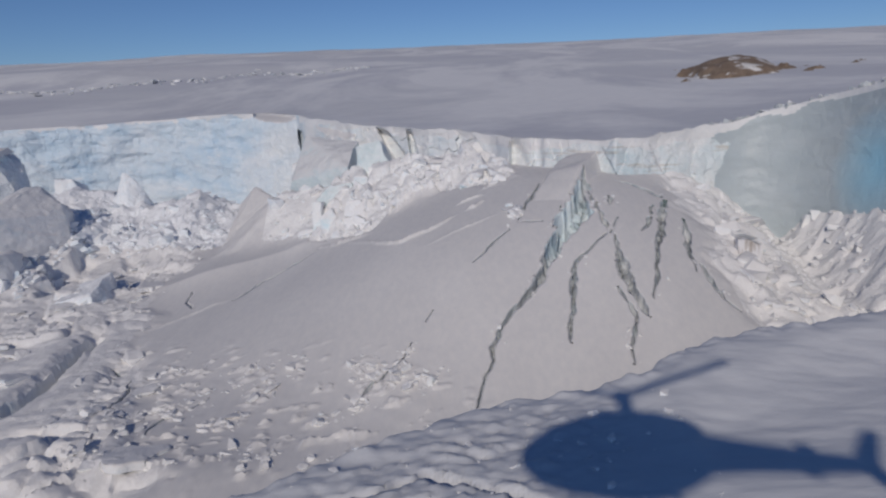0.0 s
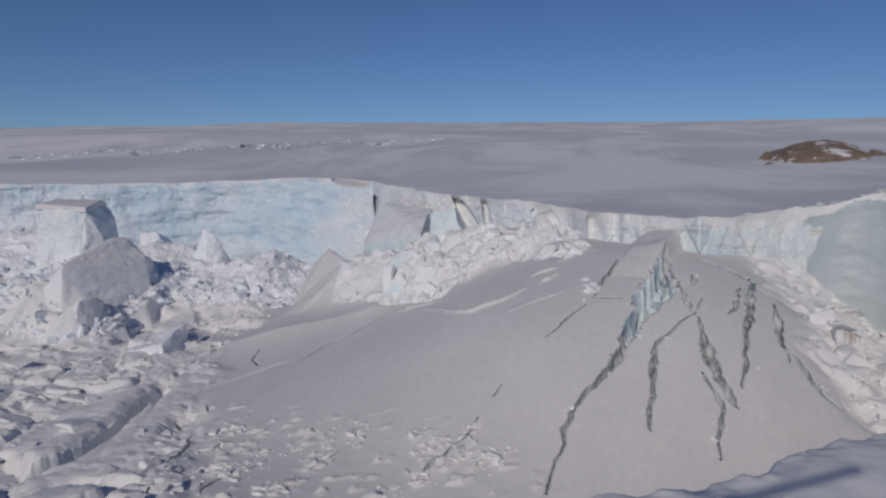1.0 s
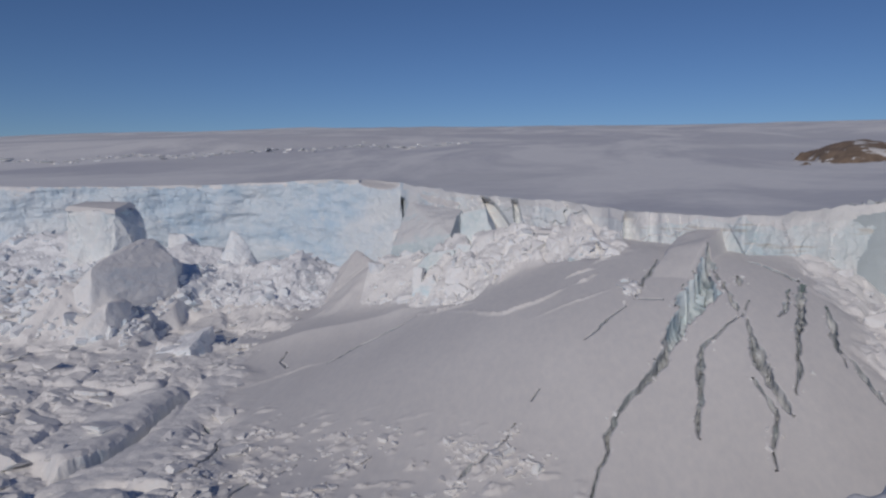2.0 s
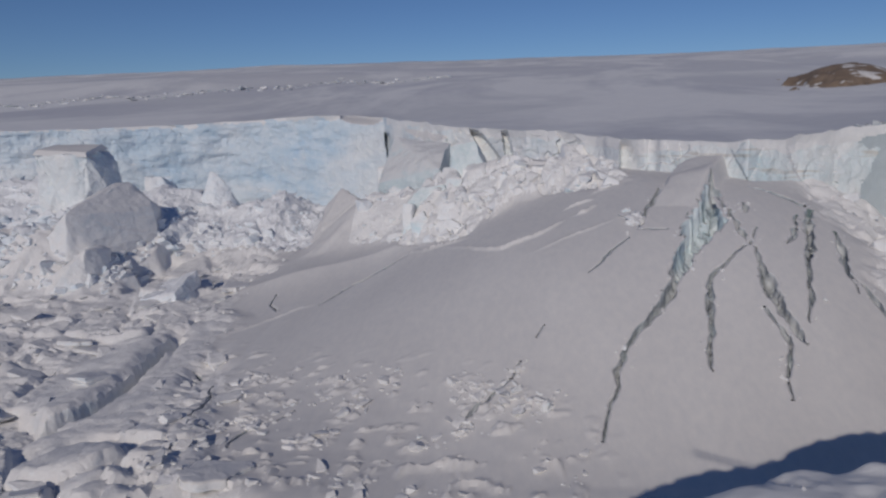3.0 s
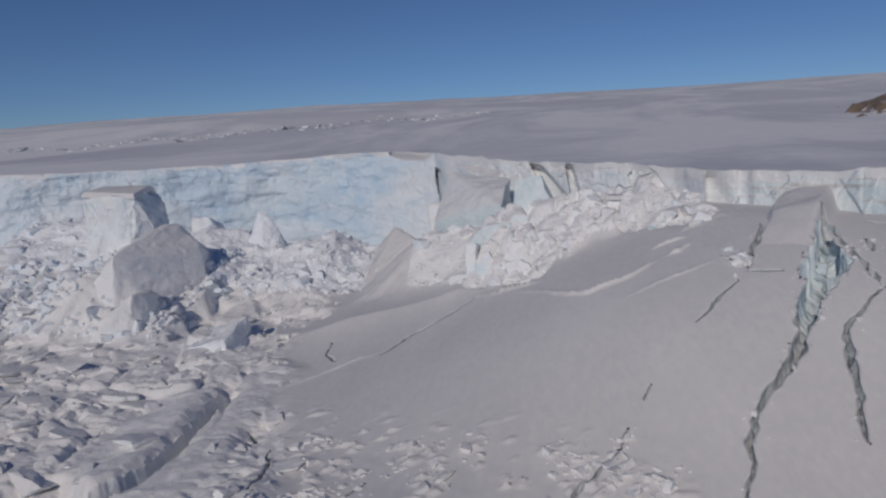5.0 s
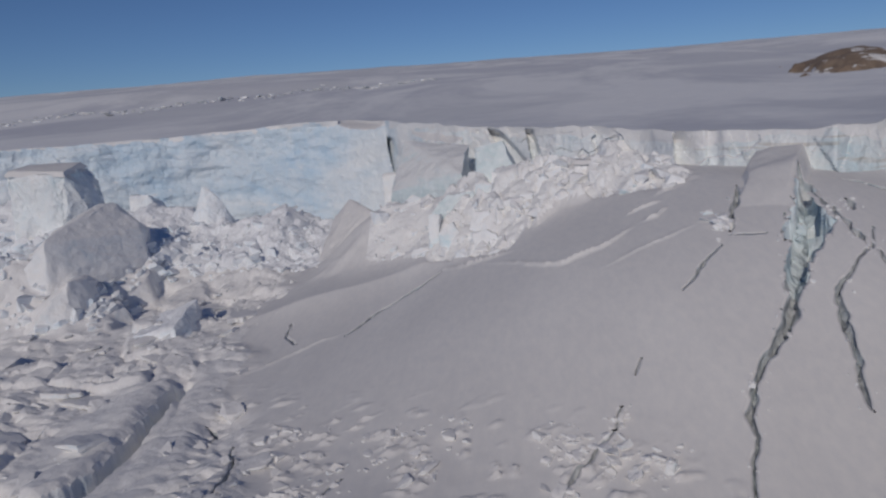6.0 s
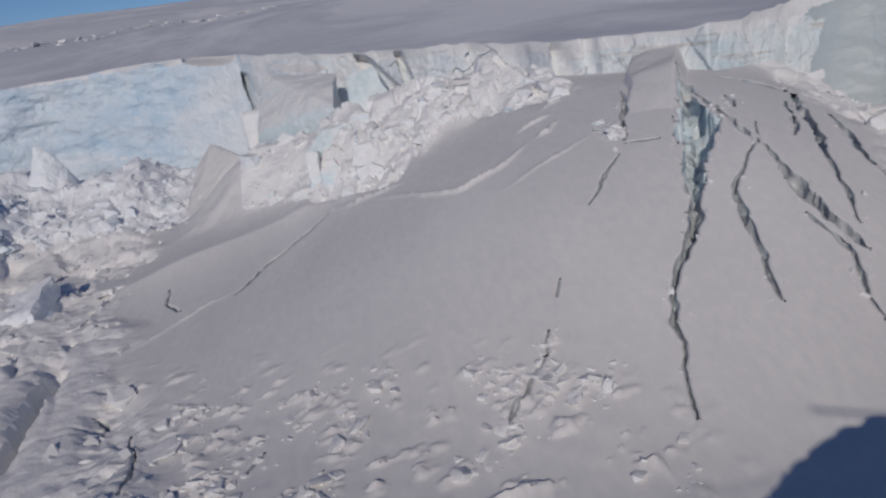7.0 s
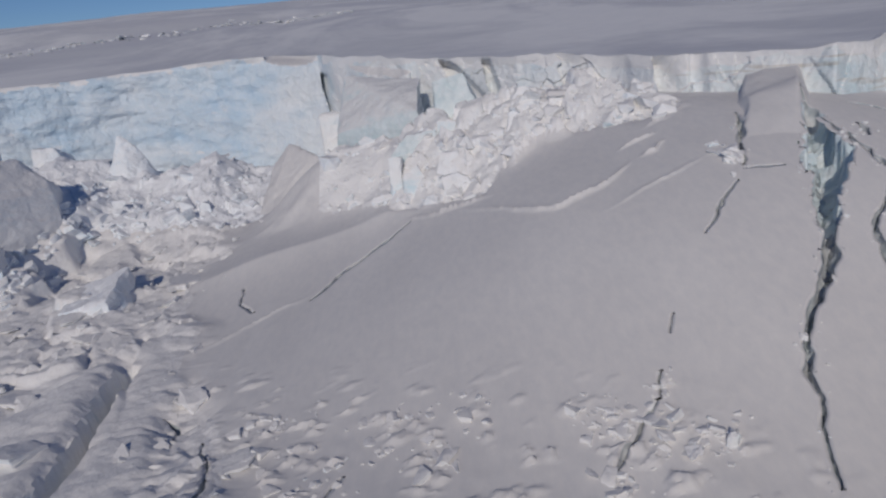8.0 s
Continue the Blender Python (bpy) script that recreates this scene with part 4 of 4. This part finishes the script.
def hull_block(name, corners, seed, mat, label, levels=4, rough=0.07, parent=None, soft=0.0):
    """A large block of ice: the hull of its corners, its faces broken up again and again into uneven facets."""
    rnd = random.Random(seed)
    base = Vector((sum(c[0] for c in corners) / len(corners), sum(c[1] for c in corners) / len(corners), min(c[2] for c in corners)))
    bm = bmesh.new()
    for c in corners:
        bm.verts.new(Vector(c) - base)
    hull = bmesh.ops.convex_hull(bm, input=bm.verts)
    bmesh.ops.delete(bm, geom=[g for g in hull["geom_interior"] if isinstance(g, bmesh.types.BMVert)], context="VERTS")
    bmesh.ops.triangulate(bm, faces=bm.faces[:])
    for level in range(levels):
        long = [e for e in bm.edges if e.calc_length() > 0.9]
        bmesh.ops.subdivide_edges(bm, edges=long, cuts=1)
        bmesh.ops.triangulate(bm, faces=[f for f in bm.faces if len(f.verts) > 3])
        for v in bm.verts:
            size = min(e.calc_length() for e in v.link_edges)
            v.co += Vector((rnd.uniform(-1, 1), rnd.uniform(-1, 1), rnd.uniform(-0.7, 0.7))) * size * rough * 2
        if soft and 0 < level < 4:
            bmesh.ops.smooth_vert(bm, verts=bm.verts, factor=soft, use_axis_x=True, use_axis_y=True, use_axis_z=True)
    bmesh.ops.recalc_face_normals(bm, faces=bm.faces)
    mesh = bpy.data.meshes.new(name)
    bm.to_mesh(mesh)
    bm.free()
    mesh.materials.append(mat)
    ob = new(name, shaded(mesh, 36))
    ob.location = base
    if parent:
        ob.parent, ob.location = parent, base - parent.location
        return tagged(ob, label)
    return tagged(ob, label, "ice block")


def box_corners(x, y, z, size, turn, tilt):
    """The corners of a turned and tilted box, its foot at z."""
    m = Matrix.Translation((x, y, z)) @ Euler((radians(tilt[0]), radians(tilt[1]), radians(turn))).to_matrix().to_4x4()
    return [tuple(m @ Vector((sx * size[0] / 2, sy * size[1] / 2, sz * size[2]))) for sx in (-1, 1) for sy in (-1, 1) for sz in (0, 1)]


tower = hull_block("ice_tower", [(-110.2, 150, 26.3), (-98.3, 150, 25.6), (-100, 160, 27), (-112.5, 160, 27), (-109.4, 150.6, 19), (-99.2, 150.6, 19), (-108.5, 151, 12), (-102, 151.5, 13), (-95.5, 160, 19), (-94, 160, 6), (-103, 151, 5), (-112, 152, 5), (-114, 160, 5)],
                   1, PALE_ICE, "tall flat-topped tower of ice standing off the cliff", 5, 0.11, None, 0.06)
hull_block("snow_cap", [(-110.8, 149.6, 26.2), (-98.0, 149.6, 25.5), (-99.4, 160.2, 26.9), (-112.8, 160.2, 26.9), (-110.2, 150.4, 27.3), (-98.7, 150.4, 26.6), (-100.4, 159.6, 28.0), (-112, 159.6, 28.0)],
           2, SNOW, "flat wind-packed snow cap", 5, 0.025, tower)
hull_block("leaning_block", [(-84.4, 121, 17.4), (-85.2, 126.2, 18.9), (-82.8, 135.6, 21.6), (-81.6, 137.9, 21.3), (-78.3, 138.3, 17.8), (-76.8, 137.5, 15.3), (-75.9, 136, 10.6), (-79.9, 130.2, 12.0), (-82, 123.5, 10.5), (-84.5, 120.5, 10),
                             (-79.5, 144, 15), (-79, 145, 4), (-90, 126, 14.0), (-90, 142, 18.0), (-94, 146, 3), (-97, 121, 4), (-84, 118, 4), (-77, 136, 3)],
           3, RUBBLE_SNOW, "huge rounded snow-plastered ice block beside the tower", 5, 0.07, None, 0.12)
# Added in blue to give the big block's lower right side its shade
hull_block("shaded_side_block", [(-81.1, 131.6, 12.7), (-77.2, 137.6, 10.8), (-76.8, 136.6, 2), (-80.6, 129.6, 2), (-84, 134, 12), (-82, 140, 2), (-84, 134, 2)], 17, BLUE_ICE, "blue-coloured block added for the shaded side of the snow-plastered block", 5, 0.09)
hull_block("squat_block", [(-78.2, 116.4, 11.8), (-78.8, 121.8, 11.5), (-77.8, 123.2, 10.6), (-77.4, 121, 3), (-77.8, 114.6, 3), (-81, 118, 9.5), (-82, 124, 11), (-88, 114, 4), (-84, 112, 4), (-84, 125, 3)], 18, RUBBLE_SNOW, "squat grey block in the heap before the tower", 5, 0.09, None, 0.08)
hull_block("perched_block", [(-91, 159, 20.4), (-86.5, 159, 20.2), (-85, 160, 17.6), (-86, 160, 12), (-91.5, 160, 12), (-90, 164, 20), (-86, 165, 18), (-90, 166, 8), (-84, 166, 8)], 19, COLD_SCREE, "white block perched behind the leaning block", 5, 0.07, None, 0.05)
hull_block("ice_spire", [(-74.2, 158, 21.6), (-73.0, 158.4, 21.0), (-72.3, 158, 20.2), (-70.1, 158.4, 17.9), (-68.9, 158.6, 15.3), (-68.4, 159, 10), (-76.4, 156.5, 15.4), (-78.5, 155, 9), (-71.5, 154, 9), (-73, 156, 17), (-74, 163, 18), (-68, 164, 9), (-78, 164, 9)],
           4, COLD_SCREE, "pointed ice fin on the scree", 5, 0.08, None, 0.05)
hull_block("tilted_floe", [(-66, 107, 3), (-56.5, 106, 3), (-57, 116, 3), (-67, 117, 3), (-64.5, 107.5, 5.4), (-57.5, 106.5, 7.2), (-57.5, 114, 8.6), (-65, 116, 6.2)], 5, COLD_SCREE, "tilted snow-topped slab with a dark undercut", 5, 0.09, None, 0.08)
hull_block("fallen_slab", [(-32.5, 141, 16), (-32, 141, 19.9), (-25.6, 135.8, 15.7), (-25.6, 136.4, 13.5), (-18.5, 131, 23.6), (-18, 132, 18), (-31, 154, 28.6), (-17.7, 143, 28.3), (-31, 155, 12), (-16, 146, 12)],
           6, GREEN_ICE, "large slumped slab of snow with a green ice edge on the heap", 5, 0.05, None, 0.12)
hull_block("wedged_block", box_corners(-36.8, 181, 4, (5.0, 5, 16.5), 12, (4, -3)), 15, SCREE_SNOW, "pale block jammed in the slot of the cliff", 5, 0.06, None, 0.12)
hull_block("snow_wedge", [(-40.8, 146.5, 18.9), (-36.5, 141, 17.6), (-33, 138, 16), (-48, 139, 5), (-43, 128, 5), (-31, 131, 8), (-30, 147, 8), (-42, 154, 7)],
           14, SNOW, "steep grey snow wedge at the end of the heap", 5, 0.08, None, 0.1)


def faced_block(name, y, outline, seed, mat, label, deep=4.0, tilt=1.0):
    """A block with a flat front: its outline in x and z at the distance y, run back into the heap."""
    cx, cz = sum(p[0] for p in outline) / len(outline), sum(p[1] for p in outline) / len(outline)
    low = min(p[1] for p in outline)
    corners = [(x, y - 0.25 * (cz - z), z) for x, z in outline]
    corners += [(cx + 0.9 * (x - cx) + 0.15 * deep, y + deep, z - 0.12 * deep * tilt) for x, z in outline]
    corners += [(cx + 0.95 * (x - cx), y - 0.8 + k * deep, low - 3.0) for x, z in outline for k in (0, 1)]
    return hull_block(name, corners, seed, mat, label, 5, 0.06, None, 0.03)


faced_block("green_slab", 119, [(-20.3, 21.5), (-16.5, 21.9), (-16.2, 20.9), (-17.6, 19.4), (-20.8, 18.8), (-22.6, 19.2)], 60, GREEN_ICE, "pale green slab of ice lying in the heap")
faced_block("heap_block", 109, [(-16.5, 17.4), (-14.6, 17.8), (-13.4, 17.2), (-12.9, 15.9), (-11.9, 13.9), (-14.5, 13.9), (-16.5, 15.4)], 61, SCREE_SNOW, "large white block at the foot of the heap")
faced_block("heap_block", 113.5, [(-19.5, 18.3), (-17.7, 15.7), (-18.6, 13.9), (-21.0, 13.9), (-21.2, 17.0)], 62, BLOCK_ICE, "leaning grey-white block at the foot of the heap")
faced_block("heap_block", 122, [(-13.6, 24.2), (-9.0, 22.2), (-9.8, 20.5), (-11.8, 19.4), (-13.7, 21.0)], 63, SCREE_SNOW, "flat-faced white block high in the heap")
faced_block("heap_block", 120, [(-16.1, 22.8), (-13.8, 22.7), (-13.9, 20.4), (-15.7, 19.9), (-16.6, 20.8)], 64, BLOCK_ICE, "cracked white block beside the green slab")
faced_block("heap_block", 112, [(-16.3, 19.8), (-14.1, 19.9), (-13.7, 18.0), (-15.5, 17.2), (-16.9, 17.9)], 65, SCREE_SNOW, "white block wedged in the heap")
faced_block("heap_block", 116, [(-22.8, 19.2), (-21.4, 19.2), (-21.7, 16.9), (-23.0, 16.9)], 66, BLOCK_ICE, "narrow upright white block in the heap", 3.0)
faced_block("heap_block", 116, [(-13.1, 20.2), (-10.3, 21.0), (-10.2, 18.3), (-12.4, 17.1), (-13.7, 18.4)], 67, SCREE_SNOW, "tilted white block in the heap")
faced_block("heap_block", 114, [(-7.4, 23.7), (-4.3, 25.0), (-3.0, 21.9), (-5.8, 20.0), (-7.9, 21.2)], 68, SCREE_SNOW, "broad white block beside a dark gap", 5.0)
roofed = faced_block("roofed_block", 113, [(-2.6, 25.6), (1.1, 25.4), (2.2, 24.0), (2.5, 21.8), (-1.5, 21.6)], 69, SCREE_SNOW, "square white block with a thin snow roof", 6.0, 0.0)
faced_block("long_block", 111, [(2.7, 24.3), (5.8, 24.1), (8.7, 23.8), (9.5, 22.6), (8.9, 21.2), (4.1, 21.0), (2.6, 22.1)], 70, SCREE_SNOW, "long white block under the rim of the cliff", 5.0, 0.3)
faced_block("wedge_block", 126, [(-16.1, 27.8), (-12.0, 28.4), (-10.0, 24.2), (-12.7, 23.6), (-15.4, 24.9)], 71, GREEN_ICE, "pale green tilted plate of ice leaning on the cliff", 5.0)


def silt_ice():
    """Dirty ice: upright bands of brown silt in grey-white."""
    m, nodes, links, bsdf = material("silt_ice")
    place, grow, silt = nodes.new("ShaderNodeTexCoord"), nodes.new("ShaderNodeMapping"), nodes.new("ShaderNodeTexNoise")
    grow.inputs["Scale"].default_value = (1.5, 0.8, 0.3)
    for key, value in (("Scale", 1.1), ("Detail", 5.0), ("Roughness", 0.6)):
        silt.inputs[key].default_value = value
    links.new(place.outputs["Object"], grow.inputs["Vector"])
    links.new(grow.outputs["Vector"], silt.inputs["Vector"])
    links.new(ramp_node(nodes, links, silt.outputs["Fac"], [(0.38, (0.40, 0.35, 0.31)), (0.48, (0.62, 0.59, 0.57)), (0.56, (0.78, 0.77, 0.78))]), bsdf.inputs["Base Color"])
    bsdf.inputs["Roughness"].default_value = 0.7
    return m


hull_block("silty_block", [(34.6, 80.6, 18.0), (35.6, 80.2, 18.2), (37.2, 80.0, 17.3), (37.6, 81.6, 17.2), (35.2, 82.4, 18.2), (35.0, 79.8, 14.0), (37.9, 79.2, 14.0), (38.2, 82.4, 14.0), (34.8, 83.0, 14.0)],
           81, silt_ice(), "grey-white ice block with brown silt bands", 4, 0.09)


def snow_cover(block_ob, corners, seed, thick=0.4):
    """A snow layer on the top corners of a block."""
    cx, cy = sum(c[0] for c in corners) / len(corners), sum(c[1] for c in corners) / len(corners)
    wide = [(cx + 1.03 * (x - cx), cy + 1.03 * (y - cy), z - 0.15) for x, y, z in corners]
    high = [(cx + 0.93 * (x - cx), cy + 0.93 * (y - cy), z + thick) for x, y, z in corners]
    return hull_block("snow_cover", wide + high, seed, SNOW, "wind-packed snow cover", 5, 0.035, block_ob)


snow_cover(roofed, [(-2.6, 113, 25.6), (1.1, 113, 25.4), (1.9, 119, 25.2), (-1.6, 119, 25.4)], 40)
hull_block("shore_floe", [(-48, 54.5, 2.5), (-39.5, 53.5, 2.5), (-37, 60, 2.5), (-45.5, 63, 2.5), (-46.5, 56, 5.0), (-43, 55.4, 5.5), (-40, 55.8, 6.4), (-38.3, 58.5, 6.6), (-41, 61, 5.9), (-45, 61.5, 4.8)], 11, RUBBLE_SNOW, "thick flat floe throwing a long shadow", 5, 0.10, None, 0.2)
hull_block("shore_floe", [(-60, 49, 2.5), (-50, 48, 2.5), (-48.5, 55, 2.5), (-58, 58, 2.5), (-58, 50.5, 6.2), (-54, 50, 5.8), (-51, 50.8, 5.6), (-50, 54, 5.4), (-53, 56, 6.0), (-56.5, 56, 6.4)], 12, RUBBLE_SNOW, "high snow-topped floe at the edge of the rubble", 5, 0.10, None, 0.2)

# ---------- rock ----------
def rock_outcrop():
    az, r = np.meshgrid(np.linspace(15.5, 32.5, 210), np.linspace(255, 335, 90))
    er_, ez_ = edge_at(az, False)
    base = plateau_z(az, r, er_, ez_)
    x, y = CENTRE[0] + r * np.sin(np.radians(az)), CENTRE[1] + r * np.cos(np.radians(az))
    u, w = (az - 23.2) / 4.5, (r - 294) / 28 + 0.25 * fbm(x, y, 22, 3, 123)
    hump = np.clip(1 - u * u * (1 + 0.5 * (u < 0)) - w * w, -0.6, 1)
    z = base - 0.5 + 6.9 * np.clip(hump, -0.3, 1) + 0.8 * fbm(x, y, 12, 3, 121) * smooth(-0.4, 0.4, hump) + 2.6 * fbm(x, y, 8, 4, 122) * smooth(0.7, 0.1, hump)
    ob = sheet("rock_outcrop", x, y, z, (ROCK,))
    return tagged(ob, "low brown rock outcrop showing through the plateau snow", "rock outcrop")


rock_outcrop()

# ---------- helicopter whose shadow crosses the snow ----------
def paint(name, colour, rough):
    m, nodes, links, bsdf = material(name)
    grime = noise_node(nodes, links, 2.0, 4, 0.6)
    links.new(ramp_node(nodes, links, grime, [(0.3, tuple(0.85 * c for c in colour)), (0.7, colour)]), bsdf.inputs["Base Color"])
    bsdf.inputs["Roughness"].default_value = rough
    return m


HULL, DARK = paint("hull_paint", (0.45, 0.06, 0.05), 0.35), paint("dark_metal", (0.05, 0.05, 0.055), 0.5)


def part(name, bm, mat, parent, label=""):
    mesh = bpy.data.meshes.new(name)
    bmesh.ops.recalc_face_normals(bm, faces=bm.faces)
    bm.to_mesh(mesh)
    bm.free()
    mesh.materials.append(mat)
    ob = new(name, mesh)
    ob.parent = parent
    return tagged(ob, label)


def lathe(profile, sides=20, squash=1.0):
    """A body of rings along x: rows of x, radius, centre height."""
    bm = bmesh.new()
    rings = []
    for x, r, cz in profile:
        rings.append([bm.verts.new((x, r * math.cos(a) * squash, cz + r * math.sin(a))) for a in (2 * math.pi * n / sides for n in range(sides))])
    for a, b in zip(rings, rings[1:]):
        for n in range(sides):
            bm.faces.new((a[n], a[(n + 1) % sides], b[(n + 1) % sides], b[n]))
    bm.faces.new(rings[0])
    bm.faces.new(rings[-1])
    return bm


def bar(a, b, r):
    a, b = Vector(a), Vector(b)
    bm = bmesh.new()
    bmesh.ops.create_cone(bm, cap_ends=True, segments=10, radius1=r, radius2=r, depth=(b - a).length,
                          matrix=Matrix.Translation((a + b) / 2) @ (b - a).to_track_quat("Z", "Y").to_matrix().to_4x4())
    return bm


def plate(corners, thick):
    bm = bmesh.new()
    for side in (-thick / 2, thick / 2):
        bm.faces.new([bm.verts.new((x, side + y, z)) for x, y, z in corners])
    a, b = list(bm.faces)
    for n in range(len(corners)):
        m = (n + 1) % len(corners)
        bm.faces.new((a.verts[n], a.verts[m], b.verts[m], b.verts[n]))
    return bm


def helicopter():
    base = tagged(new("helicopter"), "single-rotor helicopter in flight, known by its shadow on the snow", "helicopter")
    part("cabin", lathe([(-2.8, 0.10, -0.35), (-2.6, 0.45, -0.34), (-2.0, 0.92, -0.25), (-1.1, 1.22, -0.08), (0.2, 1.34, 0.0), (1.2, 1.28, 0.05), (2.1, 0.98, 0.15), (2.8, 0.62, 0.25)], 24, 0.8), HULL, base, "rounded red cabin")
    part("engine_cowl", lathe([(-0.9, 0.2, 1.0), (-0.4, 0.5, 1.0), (1.4, 0.58, 0.95), (2.3, 0.5, 0.85), (2.75, 0.28, 0.8)], 16), HULL, base)
    part("tail_boom", lathe([(2.3, 0.66, 0.25), (4.0, 0.46, 0.28), (6.0, 0.32, 0.32), (7.5, 0.22, 0.36)], 14), HULL, base)
    part("upper_fin", plate([(6.7, 0, 0.4), (7.5, 0, 0.4), (8.2, 0, 1.55), (7.7, 0, 1.55)], 0.08), HULL, base)
    part("lower_fin", plate([(6.8, 0, 0.3), (7.5, 0, 0.3), (7.9, 0, -0.65), (7.5, 0, -0.65)], 0.08), HULL, base)
    stabiliser = bmesh.new()
    bmesh.ops.create_cube(stabiliser, size=1, matrix=Matrix.Translation((5.6, 0, 0.35)) @ Matrix.Diagonal((0.5, 1.9, 0.07, 1)))
    part("stabiliser", stabiliser, HULL, base)
    part("rotor_mast", bar((0.3, 0, 1.2), (0.3, 0, 2.15), 0.13), DARK, base)
    part("rotor_hub", bar((0.3, 0, 2.0), (0.3, 0, 2.25), 0.35), DARK, base)
    for angle in (45, 165, 285):
        a = radians(angle)
        bm = bmesh.new()
        bmesh.ops.create_cube(bm, size=1, matrix=Matrix.Translation((0.3, 0, 2.15)) @ Matrix.Rotation(a, 4, "Z") @ Matrix.Translation((2.85, 0, 0)) @ Matrix.Diagonal((5.0, 0.35, 0.04, 1)))
        part("rotor_blade", bm, DARK, base)
    for y in (-1.1, 1.1):
        skid = part("skid", bar((-2.0, y, -1.75), (1.8, y, -1.75), 0.06), DARK, base)
        part("skid_strut", bar((-1.2, y, -1.75), (-1.1, 0.55 * y, -0.8), 0.05), DARK, skid)
        part("skid_strut", bar((1.1, y, -1.75), (1.0, 0.55 * y, -0.8), 0.05), DARK, skid)
    return base


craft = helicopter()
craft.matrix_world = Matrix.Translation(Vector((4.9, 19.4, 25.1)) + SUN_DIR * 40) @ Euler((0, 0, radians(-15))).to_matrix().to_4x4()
